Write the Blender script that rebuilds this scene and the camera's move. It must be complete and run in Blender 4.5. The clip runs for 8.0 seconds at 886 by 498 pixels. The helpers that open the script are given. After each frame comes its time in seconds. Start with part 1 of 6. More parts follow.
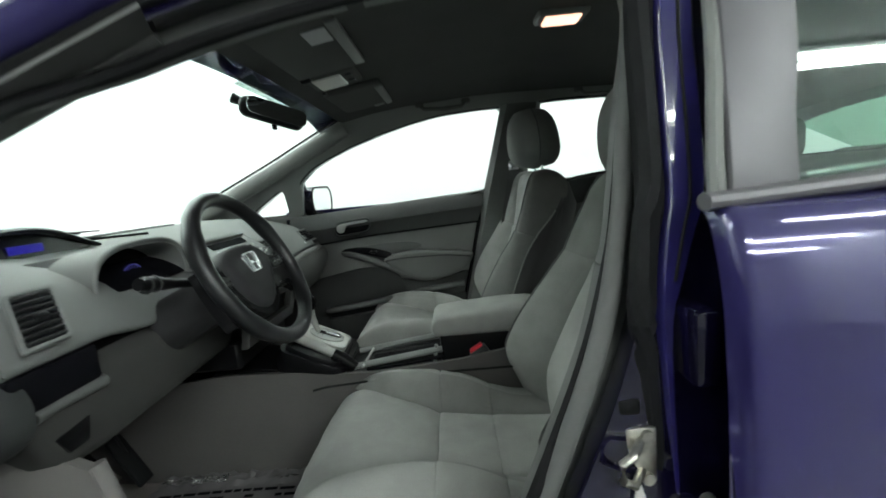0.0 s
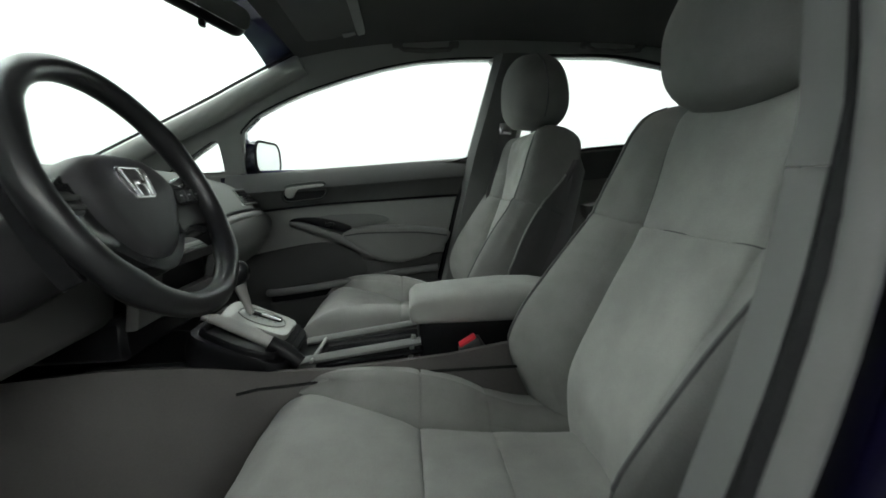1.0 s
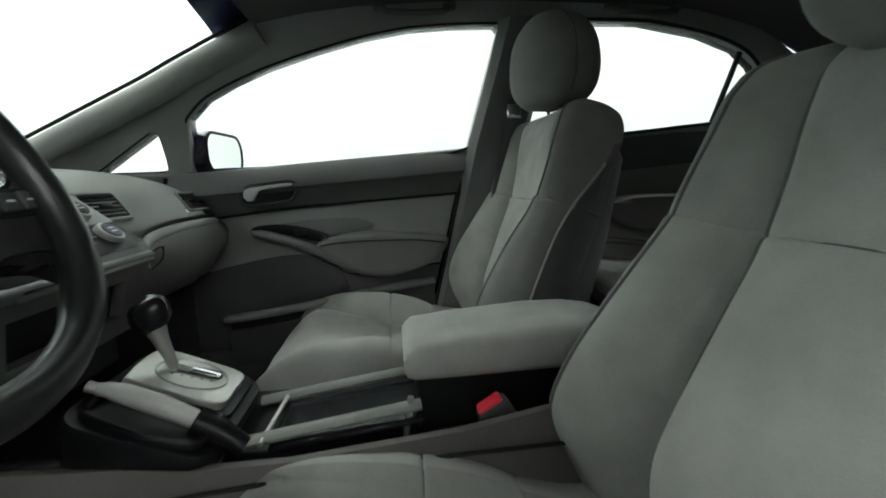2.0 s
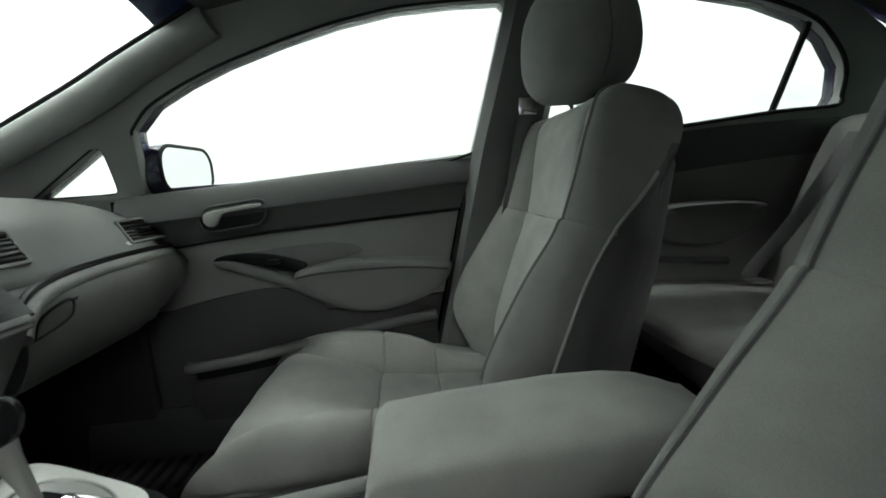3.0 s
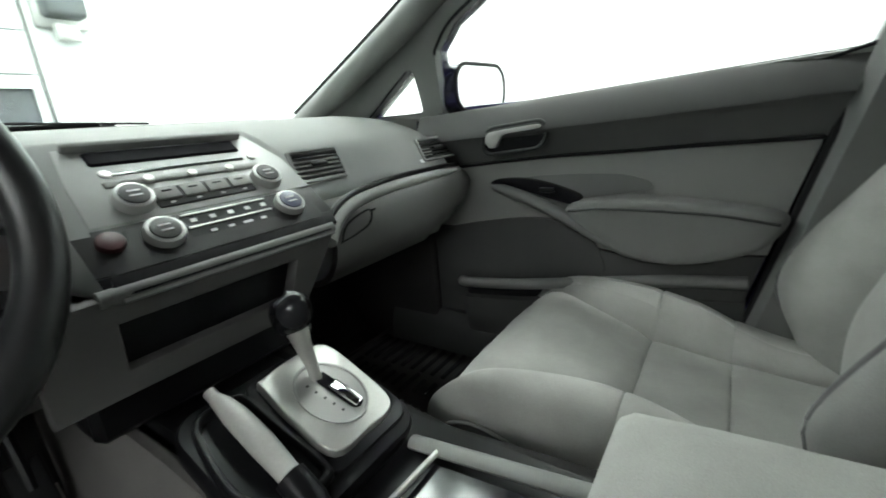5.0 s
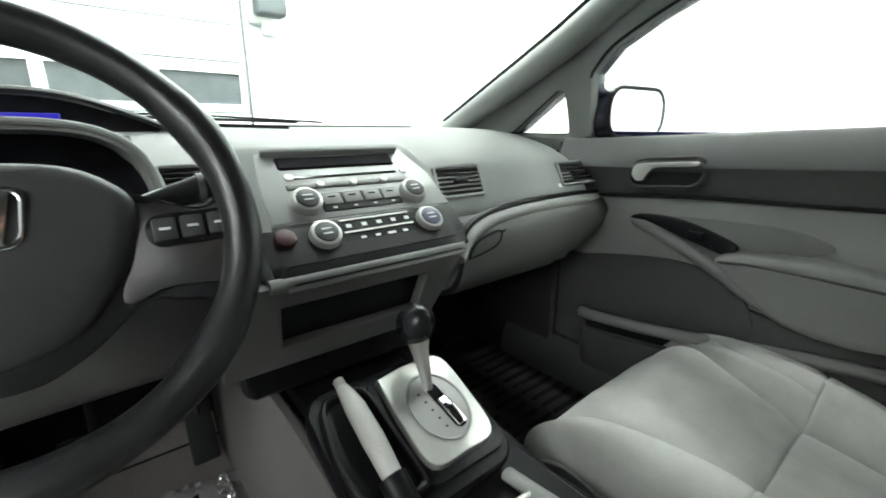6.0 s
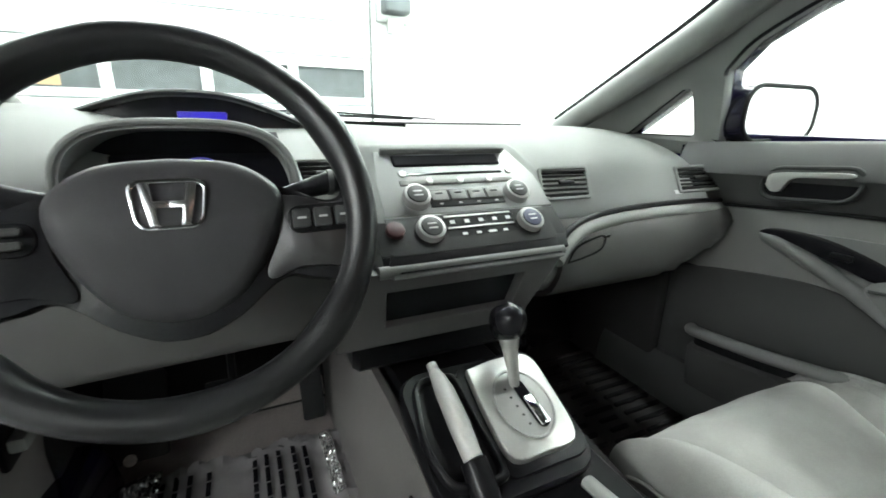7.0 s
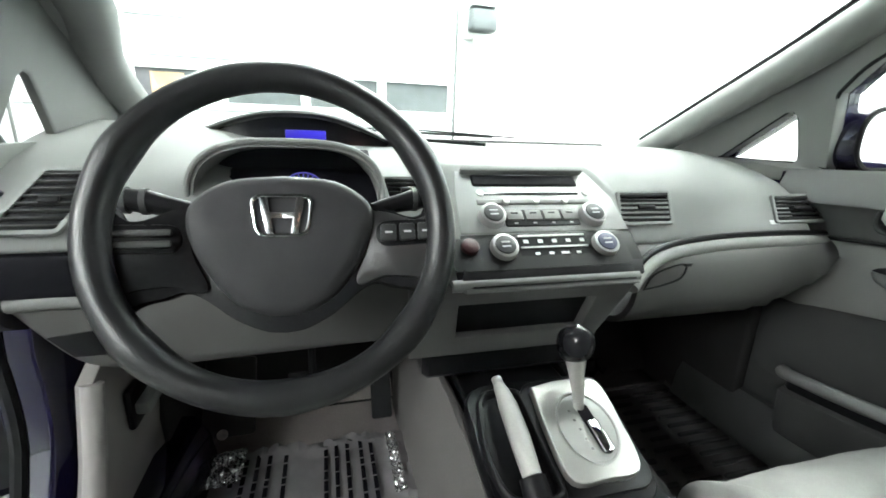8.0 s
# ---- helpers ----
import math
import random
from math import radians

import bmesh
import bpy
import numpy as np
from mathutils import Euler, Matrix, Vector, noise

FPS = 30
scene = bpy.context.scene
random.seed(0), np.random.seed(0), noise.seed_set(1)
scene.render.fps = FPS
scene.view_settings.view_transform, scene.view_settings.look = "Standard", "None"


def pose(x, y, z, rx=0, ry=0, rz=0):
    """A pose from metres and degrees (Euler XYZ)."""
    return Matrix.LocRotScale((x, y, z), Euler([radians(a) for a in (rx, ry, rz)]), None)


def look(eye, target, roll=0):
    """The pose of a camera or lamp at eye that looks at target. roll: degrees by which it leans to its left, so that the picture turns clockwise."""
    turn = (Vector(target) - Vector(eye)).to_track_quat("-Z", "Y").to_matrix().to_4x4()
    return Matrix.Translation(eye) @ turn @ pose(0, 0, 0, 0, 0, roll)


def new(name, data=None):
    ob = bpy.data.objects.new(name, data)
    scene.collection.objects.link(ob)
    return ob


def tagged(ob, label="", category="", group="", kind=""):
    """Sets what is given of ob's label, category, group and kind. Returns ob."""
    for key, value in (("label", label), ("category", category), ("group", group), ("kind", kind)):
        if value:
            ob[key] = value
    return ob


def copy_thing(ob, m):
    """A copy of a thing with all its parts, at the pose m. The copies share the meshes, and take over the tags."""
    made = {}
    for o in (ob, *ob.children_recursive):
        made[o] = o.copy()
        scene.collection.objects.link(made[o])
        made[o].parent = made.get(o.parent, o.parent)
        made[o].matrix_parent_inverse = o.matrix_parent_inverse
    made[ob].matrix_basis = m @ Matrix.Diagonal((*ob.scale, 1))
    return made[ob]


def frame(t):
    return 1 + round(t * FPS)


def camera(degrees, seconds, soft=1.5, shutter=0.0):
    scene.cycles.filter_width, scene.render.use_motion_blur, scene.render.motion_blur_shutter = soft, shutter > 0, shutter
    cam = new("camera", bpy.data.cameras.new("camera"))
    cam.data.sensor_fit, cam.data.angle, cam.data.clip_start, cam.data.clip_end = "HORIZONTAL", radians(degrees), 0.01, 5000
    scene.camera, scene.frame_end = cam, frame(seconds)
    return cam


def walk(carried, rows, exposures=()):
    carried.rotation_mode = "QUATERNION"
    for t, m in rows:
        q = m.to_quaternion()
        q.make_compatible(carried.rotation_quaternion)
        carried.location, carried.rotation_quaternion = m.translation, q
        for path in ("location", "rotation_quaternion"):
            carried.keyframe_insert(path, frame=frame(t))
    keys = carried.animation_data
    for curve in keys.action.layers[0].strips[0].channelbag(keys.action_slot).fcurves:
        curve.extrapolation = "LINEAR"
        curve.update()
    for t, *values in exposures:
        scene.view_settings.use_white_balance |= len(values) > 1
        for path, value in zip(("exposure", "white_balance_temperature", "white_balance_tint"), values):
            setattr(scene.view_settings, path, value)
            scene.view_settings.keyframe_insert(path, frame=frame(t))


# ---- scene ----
cam = camera(91.6, 8.0, soft=1.7, shutter=0.35)
PATH = [
    (0, (0.1227, -1.2884, 0.9887), (0.0682, 0.6880, 0.6865), -5.34),
    (0.5, (0.0642, -1.1417, 0.8857), (0.1528, 0.8317, 0.5707), -5.23),
    (1, (0.0367, -0.9907, 0.8548), (0.2042, 0.9778, 0.5459), -1.28),
    (1.5, (0.0200, -0.8433, 0.8409), (0.2595, 1.1169, 0.5220), -1.82),
    (3, (0.1014, -0.4636, 0.8732), (0.2479, 1.5081, 0.5693), -4.26),
    (3.5, (0.1211, -0.3870, 0.8838), (0.1397, 1.5783, 0.5136), -2.98),
    (4, (0.1266, -0.3369, 0.8789), (-0.2622, 1.5708, 0.4255), -2.72),
    (4.5, (0.1197, -0.3206, 0.8682), (-0.6713, 1.4336, 0.3217), -4.96),
    (6, (0.1005, -0.3306, 0.9230), (-1.3894, 0.8868, 0.3775), 0.27),
    (6.5, (0.1074, -0.3378, 0.9299), (-1.5223, 0.6713, 0.3596), 0.95),
    (7, (0.1204, -0.3411, 0.9368), (-1.6080, 0.4811, 0.3564), 1.11),
    (7.5, (0.1353, -0.3504, 0.9457), (-1.6678, 0.2836, 0.3580), 1.45),
    (8, (0.1453, -0.3546, 0.9506), (-1.7111, 0.1627, 0.4174), 2.05),
]
walk(cam, [(t, look(eye, target, roll)) for t, eye, target, roll in PATH],
     [(0, -0.05, 6350, 6), (0.5, -0.05, 6420, 8), (1.5, -0.2, 6500, 10), (3.0, -0.15, 6500, 10), (4.5, 0.3, 6500, 10), (6.0, 0.92, 6500, 10), (7.0, 1.1, 6480, 11), (7.5, 1.25, 6450, 11), (8.0, 1.42, 6450, 11)])

# ---- light ----
world = bpy.data.worlds.new("garage_air")
world.use_nodes = True
world.node_tree.nodes["Background"].inputs[0].default_value = (0.9, 0.97, 0.94, 1)
world.node_tree.nodes["Background"].inputs[1].default_value = 0.3
scene.world = world


# ---- materials ----
def material(name, colour, rough=0.6, metal=0.0, grain=0.0, grain_scale=300.0, bump=0.0, stain=0.0, stain_scale=6.0,
             sheen=0.0, coat=0.0, emit=None, spec=0.3):
    m = bpy.data.materials.new(name)
    m.use_nodes = True
    nt = m.node_tree
    b = nt.nodes["Principled BSDF"]
    b.inputs["Base Color"].default_value = (*colour, 1)
    b.inputs["Roughness"].default_value = rough
    b.inputs["Metallic"].default_value = metal
    b.inputs["Sheen Weight"].default_value = sheen
    b.inputs["Coat Weight"].default_value = coat
    b.inputs["Specular IOR Level"].default_value = spec
    if emit:
        b.inputs["Emission Color"].default_value = (*emit[0], 1)
        b.inputs["Emission Strength"].default_value = emit[1]
    if grain or bump or stain:
        co = nt.nodes.new("ShaderNodeTexCoord")
        fine = nt.nodes.new("ShaderNodeTexNoise")
        fine.inputs["Scale"].default_value = grain_scale
        fine.inputs["Detail"].default_value = 3
        nt.links.new(co.outputs["Object"], fine.inputs["Vector"])
        broad = nt.nodes.new("ShaderNodeTexNoise")
        broad.inputs["Scale"].default_value = stain_scale
        broad.inputs["Detail"].default_value = 4
        nt.links.new(co.outputs["Object"], broad.inputs["Vector"])
        if grain or stain:
            def dims(node, amount):
                r = nt.nodes.new("ShaderNodeMapRange")
                r.inputs[1].default_value, r.inputs[2].default_value = 0.3, 0.7
                r.inputs[3].default_value, r.inputs[4].default_value = 1 - amount, 1 + amount
                nt.links.new(node.outputs["Fac"], r.inputs[0])
                return r.outputs[0]
            mul = nt.nodes.new("ShaderNodeMath")
            mul.operation = "MULTIPLY"
            nt.links.new(dims(fine, grain), mul.inputs[0])
            nt.links.new(dims(broad, stain), mul.inputs[1])
            vec = nt.nodes.new("ShaderNodeVectorMath")
            vec.operation = "SCALE"
            vec.inputs[0].default_value = colour
            nt.links.new(mul.outputs[0], vec.inputs["Scale"])
            nt.links.new(vec.outputs[0], b.inputs["Base Color"])
        if bump:
            bp = nt.nodes.new("ShaderNodeBump")
            bp.inputs["Strength"].default_value = bump
            bp.inputs["Distance"].default_value = 0.0004
            nt.links.new(fine.outputs["Fac"], bp.inputs["Height"])
            nt.links.new(bp.outputs[0], b.inputs["Normal"])
    return m


def glass(name, tint, gloss):
    m = bpy.data.materials.new(name)
    m.use_nodes = True
    nt = m.node_tree
    nt.nodes.remove(nt.nodes["Principled BSDF"])
    out = nt.nodes["Material Output"]
    clear, shine, mix = nt.nodes.new("ShaderNodeBsdfTransparent"), nt.nodes.new("ShaderNodeBsdfGlossy"), nt.nodes.new("ShaderNodeMixShader")
    clear.inputs[0].default_value = (*tint, 1)
    shine.inputs["Roughness"].default_value = 0.02
    mix.inputs[0].default_value = gloss
    nt.links.new(clear.outputs[0], mix.inputs[1])
    nt.links.new(shine.outputs[0], mix.inputs[2])
    nt.links.new(mix.outputs[0], out.inputs["Surface"])
    return m


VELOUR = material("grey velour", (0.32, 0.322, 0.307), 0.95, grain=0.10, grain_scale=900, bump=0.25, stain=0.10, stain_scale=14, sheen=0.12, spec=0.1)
# darker copy of the seat velour: shading of the inner bolster faces in colour
VELOUR_SHADED = material("grey velour, bolster shade", (0.25, 0.251, 0.241), 0.95, grain=0.10, grain_scale=900, bump=0.25, stain=0.10, stain_scale=14, sheen=0.1, spec=0.1)
VELOUR_DARKENED = material("darkened grey velour", (0.19, 0.191, 0.184), 0.95, grain=0.10, grain_scale=900, bump=0.25, stain=0.10, stain_scale=14, sheen=0.1, spec=0.1)
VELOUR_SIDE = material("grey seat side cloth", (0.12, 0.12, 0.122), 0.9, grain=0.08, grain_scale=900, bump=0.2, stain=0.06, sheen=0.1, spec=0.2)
DOOR_DARK = material("dark upper door trim", (0.085, 0.087, 0.086), 0.5, grain=0.06, grain_scale=1200, bump=0.3, stain=0.06)
DOOR_CLOTH = material("door cloth", (0.21, 0.212, 0.205), 0.95, grain=0.08, grain_scale=900, bump=0.2, stain=0.05, sheen=0.2, spec=0.1)
ARM_CLOTH = material("door armrest cloth", (0.16, 0.162, 0.156), 0.95, grain=0.08, grain_scale=900, bump=0.2, stain=0.05, sheen=0.1, spec=0.1)
PLASTIC_GREY = material("grey plastic", (0.215, 0.22, 0.212), 0.5, grain=0.05, grain_scale=1200, bump=0.25, stain=0.05)
PLASTIC_DARK = material("charcoal plastic", (0.04, 0.042, 0.042), 0.5, grain=0.06, grain_scale=1200, bump=0.3, stain=0.06, spec=0.25)
# glove box grey lowered to include the shade under the dash pad
GLOVE_SHADED = material("shaded glove box plastic", (0.072, 0.073, 0.07), 0.5, grain=0.05, grain_scale=1200, bump=0.25, stain=0.05)
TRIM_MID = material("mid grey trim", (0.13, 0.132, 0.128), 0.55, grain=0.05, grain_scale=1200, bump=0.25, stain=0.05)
# grey taken down so the low door parts carry their footwell shade
TRIM_DARKENED = material("darkened grey lower trim", (0.044, 0.045, 0.044), 0.6, grain=0.05, grain_scale=1200, bump=0.25, stain=0.06)
PLASTIC_LIGHT = material("light grey dash plastic", (0.18, 0.185, 0.18), 0.6, grain=0.05, grain_scale=1400, bump=0.25, stain=0.05, spec=0.16)
PLASTIC_PALE = material("pale grey trim", (0.2, 0.202, 0.195), 0.55, grain=0.04, bump=0.15, stain=0.05)
BLACK = material("black plastic", (0.008, 0.008, 0.009), 0.32, grain=0.1, bump=0.1, stain=0.1, spec=0.14)
GLOSS_BLACK = material("gloss black", (0.01, 0.01, 0.012), 0.12)
RUBBER = material("black rubber", (0.012, 0.012, 0.013), 0.7, grain=0.1, bump=0.2, spec=0.15)
AIRBAG = material("airbag cover plastic", (0.036, 0.035, 0.037), 0.46, grain=0.1, grain_scale=1500, bump=0.3, stain=0.12, stain_scale=20, spec=0.14)
RIM = material("wheel rim urethane", (0.013, 0.013, 0.014), 0.32, grain=0.1, grain_scale=1500, bump=0.2, stain=0.15, stain_scale=25, spec=0.42)
CHROME = material("chrome", (0.85, 0.85, 0.86), 0.08, metal=1)
SILVER = material("silver paint", (0.52, 0.52, 0.5), 0.36, metal=0.75, grain=0.03, stain=0.03)
STEEL = material("zinc plated steel", (0.6, 0.58, 0.52), 0.35, metal=1, stain=0.3, stain_scale=60)
KNOB = material("polished black knob", (0.012, 0.012, 0.014), 0.2)
RADIO = material("satin grey radio face", (0.27, 0.275, 0.27), 0.42, metal=0.35, grain=0.04, grain_scale=1200, stain=0.04)
BLUE = material("dark blue car paint", (0.036, 0.03, 0.125), 0.1, metal=0.3, coat=1.0, grain=0.05, grain_scale=2500, stain=0.04)
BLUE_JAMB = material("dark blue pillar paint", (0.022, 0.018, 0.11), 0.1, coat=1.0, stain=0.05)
# near-black copy of the body paint: shade of jambs and frames in the colour
BLUE_SHADED = material("dark blue car paint, shaded copy", (0.006, 0.005, 0.022), 0.15, coat=0.8, stain=0.1)
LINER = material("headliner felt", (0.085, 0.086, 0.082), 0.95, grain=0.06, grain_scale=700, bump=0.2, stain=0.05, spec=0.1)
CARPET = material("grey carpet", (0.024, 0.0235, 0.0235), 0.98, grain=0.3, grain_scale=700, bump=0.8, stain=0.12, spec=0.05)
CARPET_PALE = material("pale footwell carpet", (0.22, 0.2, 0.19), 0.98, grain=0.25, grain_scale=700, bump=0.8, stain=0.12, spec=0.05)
MAT = material("dark rubber mat", (0.024, 0.024, 0.024), 0.65, grain=0.15, bump=0.4, stain=0.1)
FILM = material("grey protective film", (0.2, 0.192, 0.195), 0.22, grain=0.03, stain=0.15, stain_scale=14, bump=0.2, coat=0.5)
INK = material("black ink", (0.006, 0.006, 0.008), 0.6, spec=0.05)
WHITE_INK = material("pale print", (0.6, 0.6, 0.6), 0.6)
RED = material("red button", (0.7, 0.03, 0.05), 0.4, stain=0.05)
LENS = material("frosted lamp lens", (0.8, 0.78, 0.74), 0.4, stain=0.03)
BULB = material("lit dome lamp", (0.9, 0.6, 0.45), 0.4, emit=((1.0, 0.55, 0.4), 2.2))
BLUE_LCD = material("blue display", (0.02, 0.02, 0.2), 0.3, emit=((0.045, 0.015, 0.8), 0.2))
BLUE_DIAL = material("blue dial light", (0.05, 0.05, 0.2), 0.3, emit=((0.2, 0.18, 0.9), 0.15))
MIRROR = material("mirror glass", (0.92, 0.93, 0.93), 0.01, metal=1)
MATTE_FRAME = material("satin black door frame", (0.16, 0.155, 0.165), 0.4, stain=0.06, metal=0.3)
# grey chosen to limit the bounce light entering by the open door
LIGHT_CUT_WALL = material("unseen light-cutting wall", (0.34, 0.34, 0.35), 0.8, grain=0.03, grain_scale=60, bump=0.1, stain=0.05)
WALL = material("white painted wall", (0.86, 0.88, 0.87), 0.8, grain=0.02, grain_scale=60, bump=0.1, stain=0.02)
DOOR_WHITE = material("white garage door", (0.82, 0.84, 0.84), 0.5, stain=0.03)
PANE_GREY = material("frosted grey pane", (0.1, 0.106, 0.112), 0.5, stain=0.15)
CARTON = material("brown cardboard", (0.5, 0.33, 0.2), 0.9, stain=0.1)
FLOOR = material("grey epoxy floor", (0.11, 0.108, 0.106), 0.35, grain=0.06, grain_scale=90, stain=0.1, stain_scale=1.5)
STRIP = material("ceiling tube", (1, 1, 1), 0.5, emit=((0.955, 1.0, 0.965), 50))
WIND_GLASS = glass("clear glass", (0.95, 0.98, 0.965), 0.03)
SCREEN_GLASS = glass("green tinted windscreen glass", (0.89, 0.94, 0.92), 0.03)
TINT_GLASS = glass("grey windscreen shade band", (0.62, 0.66, 0.64), 0.02)
SIDE_GLASS = glass("green tinted glass", (0.66, 0.78, 0.72), 0.10)


# ---- mesh helpers ----
def link(name, me, mat, parent=None, label=""):
    ob = new(name, me)
    me.materials.append(mat)
    ob.parent = parent
    if label:
        tagged(ob, label)
    return ob


def part(name, bm, mat, parent=None, label="", smooth=True):
    me = bpy.data.meshes.new(name)
    bmesh.ops.recalc_face_normals(bm, faces=bm.faces)
    bm.to_mesh(me)
    bm.free()
    if smooth:
        me.shade_smooth()
        me.set_sharp_from_angle(angle=radians(38))
    return link(name, me, mat, parent, label)


def thing(name, label, category, at=(0, 0, 0), kind="", group=""):
    ob = new(name)
    ob.location = at
    ob.empty_display_size = 0.05
    return tagged(ob, label, category, group, kind)


def spline(points, n):
    """n points along a smooth curve through the given ones."""
    p = np.array(points, float)
    k = len(p)
    q = np.vstack([2 * p[0] - p[1], p, 2 * p[-1] - p[-2]])
    out = []
    for t in np.linspace(0, k - 1, n):
        i = min(int(t), k - 2)
        f = t - i
        a, b, c, d = q[i], q[i + 1], q[i + 2], q[i + 3]
        out.append(0.5 * (2 * b + (c - a) * f + (2 * a - 5 * b + 4 * c - d) * f * f + (3 * b - a - 3 * c + d) * f ** 3))
    return np.array(out)


def loft(rings, closed=True, caps=True, bm=None):
    bm = bm or bmesh.new()
    vs = [[bm.verts.new(Vector(p)) for p in r] for r in rings]
    n = len(vs[0])
    for a, b in zip(vs, vs[1:]):
        for i in range(n if closed else n - 1):
            j = (i + 1) % n
            bm.faces.new((a[i], a[j], b[j], b[i]))
    if caps and closed:
        bm.faces.new(list(reversed(vs[0])))
        bm.faces.new(vs[-1])
    return bm


def sheet(rings, thick):
    """A skin through open rings, thickened inwards by thick metres."""
    bm = loft(rings, closed=False)
    bmesh.ops.recalc_face_normals(bm, faces=bm.faces)
    bmesh.ops.solidify(bm, geom=bm.faces[:], thickness=thick)
    return bm


def tube(path, r, seg=10, closed=False, bm=None, flat=1.0, up=(0, 0, 1)):
    """A round (or flattened) bar along the points of path; r is a number or one number a point."""
    pts = [Vector(p) for p in path]
    n = len(pts)
    rr = [r] * n if isinstance(r, (int, float)) else list(r)
    rings = []
    for i, p in enumerate(pts):
        a = pts[(i - 1) % n] if closed or i else pts[0]
        b = pts[(i + 1) % n] if closed or i < n - 1 else pts[-1]
        d = (b - a).normalized()
        s = d.cross(Vector(up))
        s = s.normalized() if s.length > 1e-4 else Vector((1, 0, 0))
        u = s.cross(d).normalized()
        rings.append([p + rr[i] * (math.cos(t) * s + flat * math.sin(t) * u) for t in np.linspace(0, 2 * math.pi, seg, endpoint=False)])
    if closed:
        rings.append(rings[0])
        bm = loft(rings, True, False, bm)
        bmesh.ops.remove_doubles(bm, verts=bm.verts, dist=1e-6)
        return bm
    return loft(rings, True, True, bm)


def rbox(sx, sy, sz, r=0.005, seg=2, m=None, taper=1.0, bm=None):
    """A box with rounded edges; taper scales its top."""
    one = bmesh.new()
    bmesh.ops.create_cube(one, size=1, matrix=Matrix.Diagonal((sx, sy, sz, 1)))
    if taper != 1.0:
        for v in one.verts:
            if v.co.z > 0:
                v.co.x *= taper
                v.co.y *= taper
    if r:
        bmesh.ops.bevel(one, geom=one.edges[:], offset=min(r, 0.49 * min(sx, sy, sz)), segments=seg, affect="EDGES", profile=0.5)
    if m is not None:
        bmesh.ops.transform(one, matrix=m, verts=one.verts)
    return one


def plate(outline, thick, place, r=0.0, seg=2, holes=()):
    """An extruded outline of (u, v) points with holes; place maps (u, v, w) to the world, w from 0 to thick."""
    bm = bmesh.new()
    edges = []
    for loop in (outline, *holes):
        vs = [bm.verts.new((u, v, 0)) for u, v in loop]
        edges += [bm.edges.new((vs[i], vs[(i + 1) % len(vs)])) for i in range(len(vs))]
    bmesh.ops.triangle_fill(bm, use_beauty=True, use_dissolve=False, edges=edges)
    ext = bmesh.ops.extrude_face_region(bm, geom=bm.faces[:])
    for v in ext["geom"]:
        if isinstance(v, bmesh.types.BMVert):
            v.co.z = thick
    if r:
        rim = [e for e in bm.edges if all(abs(v.co.z - thick) < 1e-6 for v in e.verts) and len(e.link_faces) == 2
               and any(abs(f.normal.z) < 0.5 or any(abs(w.co.z) < 1e-6 for w in f.verts) for f in e.link_faces)]
        bmesh.ops.recalc_face_normals(bm, faces=bm.faces)
        bmesh.ops.bevel(bm, geom=rim, offset=r, segments=seg, affect="EDGES", profile=0.5, clamp_overlap=True)
    for v in bm.verts:
        v.co = Vector(place(*v.co))
    return bm


def disc(r, h, m, seg=28, r2=None, bevel=0.0):
    bm = bmesh.new()
    bmesh.ops.create_cone(bm, cap_ends=True, segments=seg, radius1=r, radius2=r if r2 is None else r2, depth=h)
    if bevel:
        es = [e for e in bm.edges if all(v.co.z > 0 for v in e.verts)]
        bmesh.ops.bevel(bm, geom=es, offset=bevel, segments=2, affect="EDGES", profile=0.5)
    bmesh.ops.transform(bm, matrix=m, verts=bm.verts)
    return bm


def axes(o, x, y):
    """The pose at o whose x and y axes point so."""
    x = Vector(x).normalized()
    z = x.cross(Vector(y)).normalized()
    y = z.cross(x)
    m = Matrix((x, y, z)).transposed().to_4x4()
    m.translation = o
    return m


def rrect(w, h, r, n=5):
    out = []
    for cx, cy, a0 in ((w / 2 - r, h / 2 - r, 0), (r - w / 2, h / 2 - r, 90), (r - w / 2, r - h / 2, 180), (w / 2 - r, r - h / 2, 270)):
        for a in np.linspace(a0, a0 + 90, n):
            out.append((cx + r * math.cos(radians(a)), cy + r * math.sin(radians(a))))
    return out


# ---- garage ----
def slab(name, lo, hi, mat, label, category, kind="structure"):
    c = [(a + b) / 2 for a, b in zip(lo, hi)]
    bm = rbox(*[b - a for a, b in zip(lo, hi)], r=0, m=Matrix.Translation(c))
    return tagged(part(name, bm, mat, smooth=False), label, category, kind=kind)


X0, X1, Y0, Y1, H = -6.0, 5.5, -8.6, 3.9, 3.9
slab("floor", (X0 - 0.3, Y0 - 0.3, -0.1), (X1 + 0.3, Y1 + 0.3, 0), FLOOR, "grey glossy epoxy garage floor", "floor")
slab("ceiling", (X0 - 0.3, Y0 - 0.3, H), (X1 + 0.3, Y1 + 0.3, H + 0.1), WALL, "white painted garage ceiling", "ceiling")
slab("wall_side", (X0 - 0.3, Y1, 0), (X1 + 0.3, Y1 + 0.2, H), WALL, "plain bright white garage wall", "wall")
# added wall, out of view; it sets the fill light on the driver side
slab("wall_driver_side", (X0 - 0.3, Y0 - 0.2, 0), (X1 + 0.3, Y0, H), LIGHT_CUT_WALL, "unseen grey wall added to hold down light from the open door side", "wall")
slab("wall_rear", (X1, Y0, 0), (X1 + 0.2, Y1, H), WALL, "plain white garage wall behind the car", "wall")

